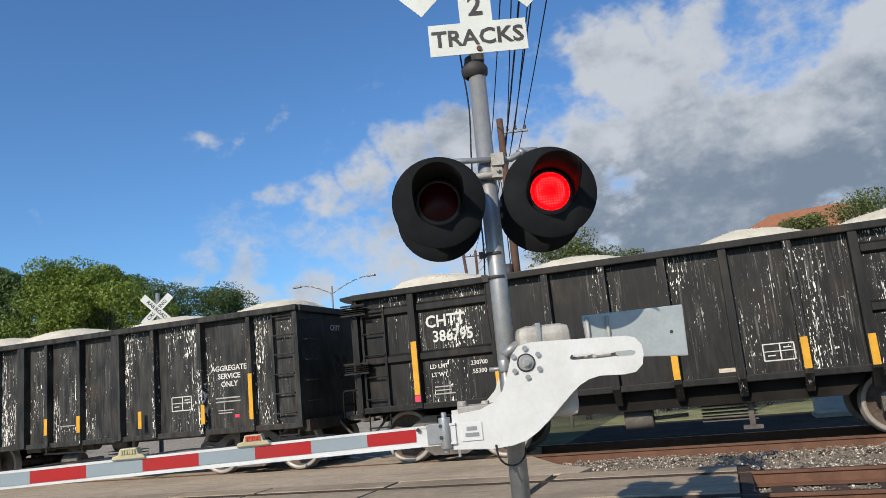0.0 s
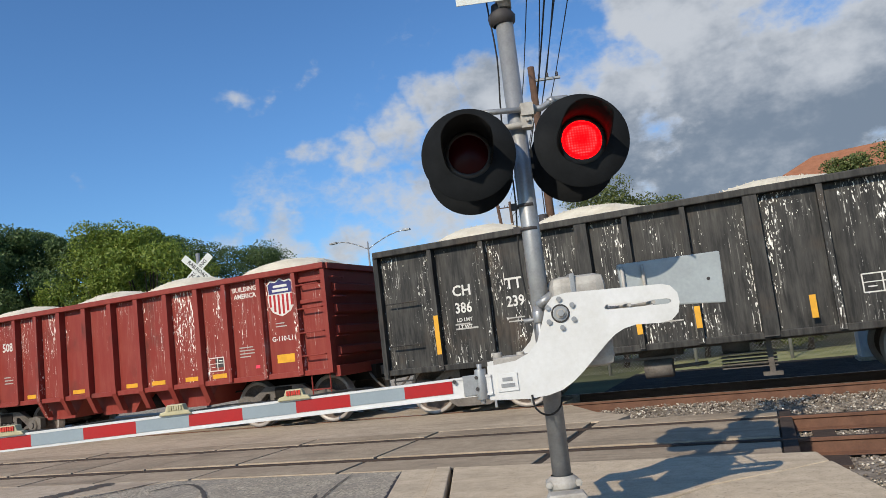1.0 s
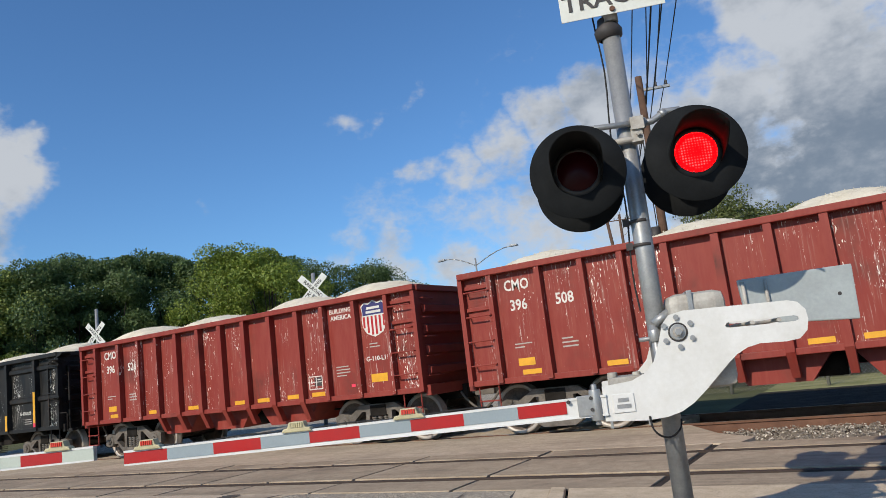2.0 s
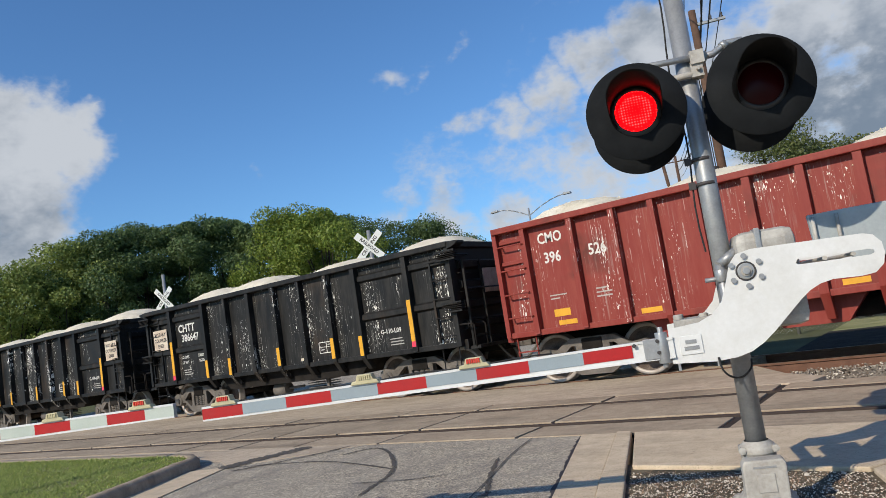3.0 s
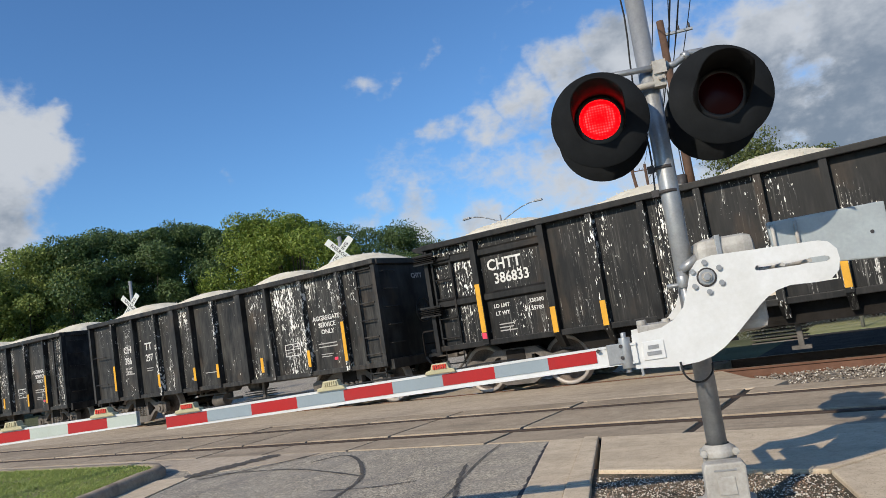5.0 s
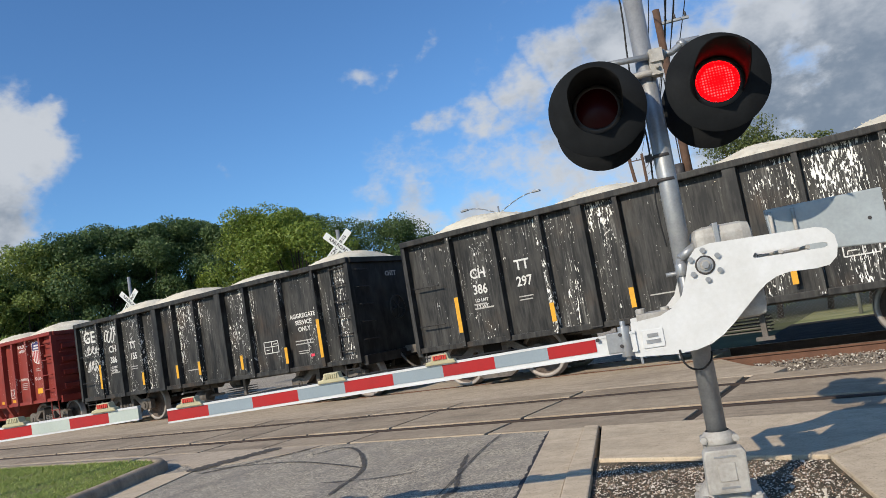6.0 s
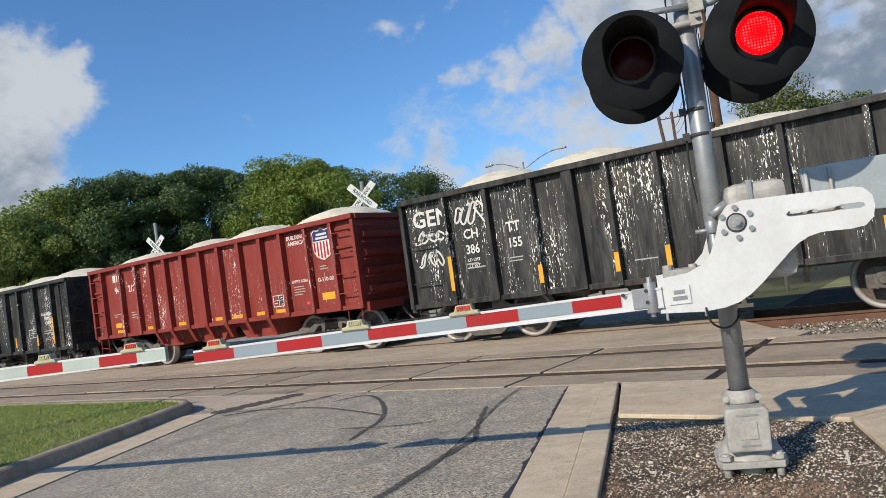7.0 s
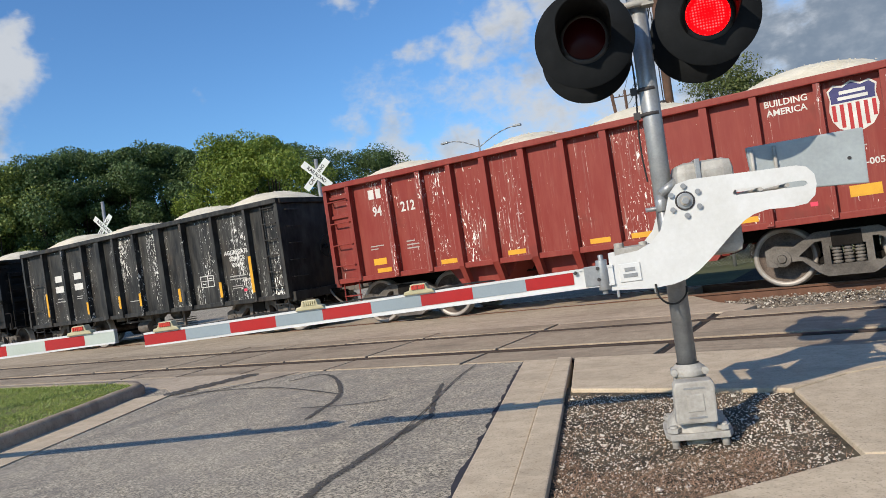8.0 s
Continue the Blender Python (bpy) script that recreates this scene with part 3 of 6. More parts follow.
def pebbles(name, where, count, r0, r1, material, label, seed):
    rnd = random.Random(seed)
    verts, faces = [], []
    for _ in range(count):
        x, y, z = where(rnd)
        r = (r0 + (r1 - r0) * rnd.random() ** 1.8) * rnd.uniform(0.7, 1.35)
        k = len(verts)
        q = Euler((rnd.uniform(0, 6), rnd.uniform(0, 6), rnd.uniform(0, 6))).to_matrix()
        for d in ((1, 0, 0), (-1, 0, 0), (0, 1, 0), (0, -1, 0), (0, 0, 1), (0, 0, -1)):
            v = q @ (Vector(d) * r * rnd.uniform(0.6, 1.25))
            verts.append((x + v.x, y + v.y, z + v.z * 0.75))
        for a in (0, 1):
            for b in (2, 3):
                for c in (4, 5):
                    f = (k + a, k + b, k + c)
                    faces.append(f if (a + b + c) % 2 == 0 else f[::-1])
    return tagged(from_lists(name, verts, faces, material), label, "stones", kind="stuff")


def make_soil_litter():
    def bed(rnd):
        while True:
            x, y = rnd.uniform(-2.6, -0.4), rnd.uniform(2.6, 5.65)
            left = -3.2 + (7.17 - y) * 0.356 / 0.934
            right = -0.87 + (5.6 - y) * 0.345 if y > 4.19 else -0.37 - (4.19 - y) * 0.85
            if left + 0.05 < x < right:
                return x, y, -0.028
    pebbles("pebbles", bed, 7600, 0.0015, 0.0092, M_PEBBLE, "scattered pale pebbles on the soil bed", 11)
    pebbles("chunks", bed, 110, 0.007, 0.022, M_PEBBLE, "larger broken stones on the soil bed", 12)
    rnd = random.Random(8)
    verts, faces = [], []
    for _ in range(13000):
        x, y, z = bed(rnd)
        if rnd.random() < 0.80 and y > 4.05 + 0.25 * math.sin(x * 5):
            continue
        a, l = rnd.uniform(0, 6.28), rnd.uniform(0.03, 0.12)
        dx, dy, w = math.cos(a) * l, math.sin(a) * l, 0.0022
        k = len(verts)
        verts += [(x - dy / l * w, y + dx / l * w, z + 0.003), (x + dy / l * w, y - dx / l * w, z + 0.003), (x + dx, y + dy, z + rnd.uniform(0.0, 0.04))]
        faces.append((k, k + 1, k + 2))
    tagged(from_lists("dry_grass", verts, faces, M_STRAW), "matted dry grass stalks on the soil bed", "grass", kind="stuff")


def make_stake():
    st = shaped("marker_stake", M_PEBBLE, None, lambda bm: (tube(bm, (-0.74, 4.62, -0.1), (-0.755, 4.62, 0.05), 0.008, seg=6), box(bm, -0.768, -0.742, 4.612, 4.628, 0.042, 0.05)))
    tagged(st, "small pale marker stake in the soil", "stake")


def rail(name, x0, x1, y, parent, dull=False):
    """A rail with foot, web and head, its top at z 0."""
    prof = [(-0.07, -0.172), (0.07, -0.172), (0.07, -0.160), (0.014, -0.142), (0.010, -0.045), (0.035, -0.034), (0.036, -0.006), (0.028, 0.0),
            (-0.028, 0.0), (-0.036, -0.006), (-0.035, -0.034), (-0.010, -0.045), (-0.014, -0.142), (-0.07, -0.160)]
    bm = bmesh.new()
    A = [bm.verts.new((x0, y + a, z)) for a, z in prof]
    B = [bm.verts.new((x1, y + a, z)) for a, z in prof]
    for i in range(len(prof)):
        f = bm.faces.new((A[i], A[(i + 1) % len(prof)], B[(i + 1) % len(prof)], B[i]))
        f.material_index = 1 if i == 7 else 0
    bm.faces.new(A[::-1])
    bm.faces.new(B)
    return part(name, bm, [M_RAILDULL if dull else M_RAIL, M_RAILTOP if y > 11 else M_RAILDULL], parent)


def make_tracks():
    for nm, yc, lab in (("track_near", NEAR_Y, "rusty single track set in the crossing"), ("track_train", TRAIN_Y, "rusty track under the freight train")):
        tr = thing(nm, Matrix(), lab, "railway track", kind="structure")
        for s in (-1, 1):
            if yc < 10:
                rail("rail", -31, 0, yc + s * HALF, tr, True)
                rail("rail", 0, 60, yc + s * HALF, tr)
                rail("rail", -150, -31, yc + s * HALF, tr)
            else:
                rail("rail", -150, 60, yc + s * HALF, tr)
        tie = shaped("tie", M_TIE, tr, lambda bm: box(bm, -0.115, 0.115, -1.3, 1.3, -0.33, -0.165), bevel=0.01)
        tie.matrix_basis = pose(0.42, yc, 0)
        rnd = random.Random(2)
        xs = [0.42 + 0.53 * i for i in range(1, 32)] if nm == "track_near" else [-3.0 + 0.53 * i for i in range(40)]
        for x in xs:
            again(tie, pose(x + rnd.uniform(-0.02, 0.02), yc + rnd.uniform(-0.03, 0.03), rnd.uniform(-0.012, 0.0), 0, 0, rnd.uniform(-1, 1)))
    bed = shaped("ballast_bed", M_BALLAST, None, lambda bm: slab(bm, [(-3.4, 12.6), (-3.4, 12.5), (-2.2, 11.1), (-1.7, 10.4), (-0.3, 10.0), (0.02, 10.0), (0.02, 7.25), (0.3, 6.9), (60, 6.4), (60, 12.6)], -0.4, -0.2))
    tagged(bed, "grey ballast bed under the open tracks", "ballast", kind="structure")
    # separate bed, coloured near black to deepen the shade of the train
    dark = shaped("track_bed", M_SHADEBED, None, lambda bm: slab(bm, [(-3.4, 12.605), (60, 12.605), (60, 20.6), (-3.4, 20.6)], -0.4, -0.2))
    tagged(dark, "dark ballast under and beyond the train, with the train's shade in its colour", "ballast", kind="structure")
    verge = shaped("verge", M_VERGE, None, lambda bm: slab(bm, [(-3.4, 20.605), (60, 20.605), (60, 25), (-3.4, 25)], -0.4, -0.225))
    tagged(verge, "dry pale green grass verge beyond the tracks", "grass verge", kind="structure")

    def stones(rnd):
        while True:
            x, y = rnd.uniform(-2.6, 7.5), rnd.uniform(6.6, 12.35)
            if y < 10.2 and x < 0.06:
                continue
            if y > 10.1 and x < -1.95 - (y - 10.6) * 0.75:
                continue
            if y < 7.1 and x < 0.6:
                continue
            near = min(abs(y - NEAR_Y - HALF), abs(y - NEAR_Y + HALF), abs(y - TRAIN_Y + HALF))
            if near > 0.09:
                z = -0.185 + (0.06 if 9.9 < y < 12.2 else 0.0) * rnd.random() + (0.045 if y > 10 else 0)
                return x, y, z
    pebbles("ballast", stones, 17000, 0.010, 0.027, M_BALLAST, "loose grey and white ballast stones between the tracks", 21)
    pebbles("ballast_pale", stones, 5000, 0.007, 0.022, M_PEBBLE, "pale crushed stones spilled among the ballast", 22)


def make_panels():
    """Precast panels in the crossing: field, gauge and field strips with flangeways."""
    cr = thing("crossing", Matrix(), "precast concrete crossing panels between the rails of the near track", "level crossing", kind="structure")
    strips = ((7.26, NEAR_Y - HALF - 0.12), (NEAR_Y - HALF + 0.15, NEAR_Y + HALF - 0.15), (NEAR_Y + HALF + 0.12, 10.13))
    rnd = random.Random(4)
    cuts = [0.0, -2.29, -4.60, -6.72, -8.35, -9.8, -11.2, -13.4, -15.6, -17.8, -20.0, -22.2, -24.4, -26.6, -28.8, -31.0]
    for y0, y1 in strips:
        for i, (a, b) in enumerate(zip(cuts, cuts[1:])):
            ga, gb = (0.055 if i == 1 else 0.022), (0.055 if i == 0 else 0.022)
            p = shaped("panel", M_PANEL, cr, lambda bm: box(bm, b + gb, a - ga, y0, y1, -0.2, 0.0), bevel=0.01)
            p.matrix_basis = pose(0, 0, rnd.uniform(-0.008, 0.001))
    tagged(shaped("flangeway", M_FILL, None, lambda bm: box(bm, -31, -0.01, 7.25, 10.14, -0.25, -0.028)), "dark dirt filling the flangeway gaps", "filler", kind="structure")
    inner = shaped("crossing_train_panel", M_APRON, None, lambda bm: box(bm, -31, -3.4, TRAIN_Y - HALF + 0.1, TRAIN_Y + HALF - 0.1, -0.2, -0.006))
    tagged(inner, "concrete crossing panel between the rails under the train", "panel", kind="structure")
    stop = shaped("end_beam", M_TIE, None, lambda bm: box(bm, -0.005, 0.13, 7.28, 10.12, -0.33, -0.01), bevel=0.01)
    tagged(stop, "dark timber beam closing the panel ends", "beam", kind="structure")


def make_marks():
    z = -0.0055
    marks = [([(-2.95, 2.6), (-3.18, 3.12), (-3.28, 3.42), (-3.30, 3.64), (-3.37, 4.0), (-3.46, 4.58), (-3.5, 5.0)], 0.07, "dark tyre mark on the asphalt"),
             ([(-3.5, 4.95), (-3.85, 5.55), (-4.2, 6.24)], 0.05, "short tyre mark on the asphalt"),
             ([(-4.78, 4.82), (-4.92, 5.16), (-5.07, 5.56), (-5.37, 6.0), (-6.0, 6.65), (-6.5, 6.95), (-6.74, 6.6)], 0.05, "curled black skid mark on the asphalt"),
             ([(-8.0, 6.05), (-7.51, 6.19), (-6.69, 6.26), (-5.84, 6.04), (-5.24, 5.82)], 0.035, "thin black skid mark on the asphalt"),
             ([(-5.32, 5.24), (-4.7, 5.37), (-4.31, 5.61)], 0.03, "faint tyre mark on the asphalt"),
             ([(-7.93, 5.83), (-7.6, 6.2), (-7.3, 6.7), (-7.1, 7.18)], 0.06, "dark tar seam on the asphalt"),
             ([(-4.35, 7.2), (-4.1, 6.3), (-3.7, 5.2), (-3.3, 4.0)], 0.02, "fine crack in the asphalt")]
    for i, (p, w, lab) in enumerate(marks):
        ribbon("tyre_mark", curved(p), w * 0.9, M_SKID, z + 0.0006 * i, i, lab, 0.4)
    ribbon("tar_patch", curved([(-8.3, 5.95), (-8.2, 6.35), (-8.05, 6.8), (-7.95, 7.22)]), 0.34, M_SKID, z + 0.006, 9, "dark stain at the gutter's end", 0.3)


make_ground()
make_road()
GRASS_LINE = make_curbs()
make_grass(GRASS_LINE)
make_soil_litter()
make_stake()
make_tracks()
make_marks()


# ---- crossing signal and gates ----
GATE = pose(-1.242, 4.49, 0, 0, 0, 20)     # local x along the gate arm, y toward the tracks


BLINKERS = []                               # turning lens, its pose, whether it glows at the start


def make_signal():
    sig = thing("crossing_signal", GATE, "galvanised crossing signal mast with two round flashing lights and a sign", "crossing signal")
    # base
    def foot(bm):
        slab(bm, [(-0.19, -0.12), (-0.165, -0.19), (0.165, -0.19), (0.19, -0.12), (0.19, 0.12), (0.165, 0.19), (-0.165, 0.19), (-0.19, 0.12)], 0.02, 0.058)
        lathe(bm, [(0.175, 0.058), (0.165, 0.10), (0.125, 0.15), (0.105, 0.20), (0.095, 0.36), (0.105, 0.37), (0.105, 0.40), (0.068, 0.435)], 24)
    shaped("base", M_CAST, sig, foot, "grey cast iron base", 0.006)
    bolt = shaped("bolt", M_CAST, sig, lambda bm: (tube(bm, (0, 0, -0.07), (0, 0, 0.10), 0.022, seg=8), tube(bm, (0, 0, 0.065), (0, 0, 0.09), 0.038, seg=6)))
    bolt.matrix_basis = pose(-0.14, -0.15, 0)
    for x, y in ((0.14, -0.15), (-0.14, 0.15), (0.14, 0.15)):
        again(bolt, pose(x, y, 0))
    shaped("footing", M_WALK, sig, lambda bm: tube(bm, (0, -0.05, -0.25), (0, -0.05, 0.005), 0.07, seg=14))
    jb = shaped("junction_box", M_CAST, sig, lambda bm: slab(bm, [(-0.125, 0.12), (0.105, 0.12), (0.115, 0.34), (0.10, 0.365), (-0.10, 0.365), (-0.115, 0.34)], -0.215, -0.1, UPRIGHT), "grey box cover with raised worn letters", 0.012)
    shaped("rim", M_CAST, jb, lambda bm: slab(bm, [(-0.05, 0.19), (0.045, 0.19), (0.045, 0.29), (-0.05, 0.29)], -0.220, -0.214, UPRIGHT), "", 0.003)
    for i, (w, z) in enumerate(((0.12, 0.325), (0.05, 0.255), (0.06, 0.215), (0.10, 0.155))):
        shaped("text_bar", M_GALV, jb, lambda bm: box(bm, -w / 2, w / 2, -0.2175, -0.214, z - 0.005, z + 0.005))
    for s in (-1, 1):
        shaped("clamp_bolt", M_CAST, sig, lambda bm: (tube(bm, (s * 0.088, -0.09, 0.395), (s * 0.088, 0.06, 0.395), 0.013, seg=8), tube(bm, (s * 0.088, -0.085, 0.395), (s * 0.088, -0.055, 0.395), 0.022, seg=6)))
    # mast
    shaped("mast", M_GALV, sig, lambda bm: tube(bm, (0, 0, 0.36), (0.012, 0, 3.42), 0.0575, 0.0575, 28))
    shaped("mast_cap", M_INK, sig, lambda bm: lathe(bm, [(0.06, 3.30), (0.085, 3.32), (0.09, 3.36), (0.065, 3.40), (0.06, 3.44)], 20))
    for z in (2.10, 1.95):
        b = shaped("band", M_GALV, sig, lambda bm: (lathe(bm, [(0.058, z - 0.01), (0.062, z - 0.01), (0.062, z + 0.01), (0.058, z + 0.01)], 24), box(bm, -0.10, -0.06, -0.02, 0.0, z - 0.022, z + 0.022)), "dark steel strap")
        b.data.materials[0] = M_INK
    shaped("cable", M_RUBBER, sig, lambda bm: [tube(bm, (-0.075 - 0.012 * math.sin(i), 0.0, 1.55 + 0.14 * i), (-0.075 - 0.012 * math.sin(i + 1), 0.0, 1.69 + 0.14 * i), 0.006, seg=6, caps=False) for i in range(14)])
    # light crossarm
    def arm(bm):
        sweep(bm, [(-0.345, -0.02, 2.46), (-0.345, -0.025, 2.69), (-0.33, -0.03, 2.715), (-0.27, -0.07, 2.72), (0.06, -0.085, 2.70)], 0.019, 12)
        tube(bm, (-0.29, -0.06, 2.72), (-0.25, -0.075, 2.72), 0.026, seg=12)
        sweep(bm, [(0.09, -0.06, 2.70), (0.17, -0.05, 2.705), (0.215, -0.045, 2.73), (0.26, -0.04, 2.755), (0.34, -0.03, 2.755), (0.362, -0.02, 2.735), (0.365, -0.02, 2.46)], 0.021, 12)
        tube(bm, (0.225, -0.045, 2.735), (0.255, -0.04, 2.752), 0.029, seg=12)
    shaped("light_bracket", M_GALV, sig, arm)

    def fitting(bm):
        box(bm, 0.035, 0.115, -0.115, -0.02, 2.655, 2.735)
        tube(bm, (0.125, -0.06, 2.70), (0.035, -0.085, 2.70), 0.034, seg=12)
        sweep(bm, [(-0.085, -0.045, 2.60), (-0.06, -0.078, 2.60), (0.0, -0.09, 2.60), (0.06, -0.078, 2.60), (0.085, -0.02, 2.60)], 0.02, 10)
        tube(bm, (-0.115, -0.05, 2.60), (-0.05, -0.05, 2.60), 0.03, seg=8)
        box(bm, 0.03, 0.10, -0.10, -0.02, 2.58, 2.66)
        tube(bm, (0.07, -0.125, 2.625), (0.07, 0.0, 2.625), 0.013, seg=8)
    shaped("clamp", M_CAST, sig, fitting, "weathered clamp fitting on the mast")
    # four heads: two to the road, two to the far side
    for x in (-0.325, 0.365):
        for s in (-1, 1):
            # local: z points out of the lens
            F = Matrix.Translation((x, s * (0.23 if s < 0 else 0.29), 2.42)) @ (Matrix.Rotation(math.pi / 2, 4, "X") if s < 0 else Matrix.Rotation(math.pi, 4, "Z") @ Matrix.Rotation(math.pi / 2, 4, "X"))
            head = shaped("signal_head", M_HOOD, sig, lambda bm: lathe(bm, [(0.0, -0.17), (0.11, -0.165), (0.155, -0.13), (0.165, 0.0)], 28, F), "black lamp housing")
            shaped("target_disc", M_DISC, head, lambda bm: lathe(bm, [(0.150, 0.0), (0.287, -0.004), (0.289, 0.0), (0.287, 0.004), (0.150, 0.006)], 56, F), "round matt black background disc")
            if s < 0:
                # an invented roundel: turning over on its upright pin stands in for the flashing; diodes on one face,
                # dark glass on the other
                def roundel(bm):
                    for way, first in ((1, 0), (-1, 1)):
                        n0 = len(bm.faces)
                        lathe(bm, [(0.0001, way * 0.022), (0.07, way * 0.018), (0.126, way * 0.001)], 40, Matrix.Rotation(math.pi / 2, 4, "X"))
                        bm.faces.ensure_lookup_table()
                        for f in bm.faces[n0:]:
                            f.material_index = first
                lens = shaped("lens", [M_LIT, M_UNLIT], head, roundel, "red signal lens with glowing diodes")
                BLINKERS.append((lens, F @ Matrix.Rotation(-math.pi / 2, 4, "X"), x > 0))
            else:
                lens = shaped("lens", M_UNLIT, head, lambda bm: lathe(bm, [(0.0001, 0.022), (0.07, 0.018), (0.128, 0.002)], 40, Matrix.Rotation(math.pi / 2, 4, "X")), "dark red unlit lens")
            lens.matrix_basis = F @ Matrix.Rotation(-math.pi / 2, 4, "X")
            def hood(bm):
                seg, rows = 40, []
                for i in range(seg + 1):
                    a = math.radians(-35 + 250 * i / seg)
                    reach = 0.36 * min(1.0, max(0.10, (math.sin(a) + 0.62) / 1.0))
                    rows.append([bm.verts.new(F @ Vector((r * math.cos(a), r * math.sin(a), z))) for r, z in ((0.152, 0.0), (0.152, reach), (0.147, reach), (0.147, 0.0))])
                for p, q in zip(rows, rows[1:]):
                    for j in range(3):
                        f = bm.faces.new((p[j], q[j], q[j + 1], p[j + 1]))
                        f.smooth = j != 1
            shaped("hood", M_HOOD, head, hood, "black sun hood")
            shaped("lens_ring", M_LENSRING, head, lambda bm: lathe(bm, [(0.121, 0.004), (0.122, 0.012), (0.133, 0.012), (0.150, -0.002)], 36, F))
    # signs on top
    def plate(bm):
        slab(bm, [(-0.285, 3.425), (0.36, 3.425), (0.36, 3.645), (0.145, 3.645), (0.145, 3.87), (-0.07, 3.87), (-0.07, 3.645), (-0.285, 3.645)], -0.112, -0.106, UPRIGHT)
    pl = shaped("track_count_sign", M_SIGN, sig, plate, "white two-tracks plate with black letters")
    up = Matrix.Rotation(math.pi / 2, 4, "X")
    lettering("TRACKS", 0.155, Matrix.Translation((0.037, -0.115, 3.535)) @ up, M_INK, pl, squeeze=1.06)
    lettering("2", 0.20, Matrix.Translation((0.037, -0.115, 3.755)) @ up, M_INK, pl)
    shaped("sign_bolt", M_RAIL, pl, lambda bm: tube(bm, (0.037, -0.125, 3.455), (0.037, -0.06, 3.455), 0.017, seg=10))
    for sgn, word, off in ((1, "CROSSING", -0.122), (-1, "RAILROAD", -0.130)):
        turn = Matrix.Translation((0.03, off, 4.22)) @ up @ Matrix.Rotation(sgn * math.radians(45), 4, "Z")
        bl = shaped("crossbuck_blade", M_SIGN, sig, lambda bm: slab(bm, [(-0.61, -0.114), (0.61, -0.114), (0.61, 0.114), (-0.61, 0.114)], -0.003, 0.0, turn), "white crossbuck blade with black letters")
        lettering(word, 0.155, turn @ Matrix.Translation((0, 0, 0.002)), M_INK, bl, squeeze=1.05)
    shaped("mast_top", M_GALV, sig, lambda bm: tube(bm, (0.02, -0.03, 3.40), (0.03, -0.03, 4.6), 0.05, seg=16))
    # gate mechanism on the mast
    def mech(bm):
        box(bm, 0.07, 0.40, -0.16, 0.20, 1.06, 1.62)
    shaped("gate_mechanism", M_CAST, sig, mech, "grey sheet metal gate machine housing", 0.06)
    shaped("hatch_strap", M_GALV, sig, lambda bm: box(bm, 0.185, 0.215, -0.168, 0.0, 1.3, 1.63), "", 0.004)
    shaped("conduit", M_GALV, sig, lambda bm: (tube(bm, (-0.02, -0.085, 1.05), (-0.02, -0.085, 1.46), 0.026, seg=10), tube(bm, (-0.02, -0.085, 1.46), (0.08, -0.085, 1.52), 0.030, seg=10), lathe(bm, [(0.034, 1.36), (0.038, 1.37), (0.038, 1.42), (0.034, 1.43)], 12, Matrix.Translation((-0.02, -0.085, 0))), tube(bm, (-0.115, -0.085, 1.38), (0.0, -0.085, 1.38), 0.013, seg=8)))
    return sig


def gate_side(name, parent, y, material, label):
    """One S-shaped side arm of the gate, cut from plate with a long slot."""
    outline = [(-0.375, 0.945), (-0.37, 1.14), (-0.20, 1.155), (-0.12, 1.19), (-0.06, 1.25), (-0.015, 1.36), (0.015, 1.45), (0.06, 1.50), (0.14, 1.515), (0.70, 1.50),
               (0.75, 1.485), (0.785, 1.44), (0.79, 1.385), (0.775, 1.325), (0.73, 1.285), (0.66, 1.277), (0.52, 1.283), (0.45, 1.268), (0.395, 1.24), (0.345, 1.20), (0.27, 1.13), (0.19, 1.055), (0.12, 0.998), (0.05, 0.958), (-0.03, 0.937), (-0.14, 0.928)]
    slot = [(0.355, 1.402), (0.365, 1.416), (0.385, 1.42), (0.72, 1.413), (0.74, 1.405), (0.742, 1.39), (0.725, 1.382), (0.38, 1.388), (0.36, 1.392)]
    bm = bmesh.new()
    loops = []
    for pts in (outline, slot):
        vs = [bm.verts.new((x, y - 0.006, z)) for x, z in pts]
        loops += [bm.edges.new((vs[i], vs[(i + 1) % len(vs)])) for i in range(len(vs))]
    bmesh.ops.triangle_fill(bm, use_beauty=True, edges=loops)
    ext = bmesh.ops.extrude_face_region(bm, geom=bm.faces[:])
    for v in ext["geom"]:
        if isinstance(v, bmesh.types.BMVert):
            v.co.y = y + 0.006
    return part(name, bm, material, parent, label)


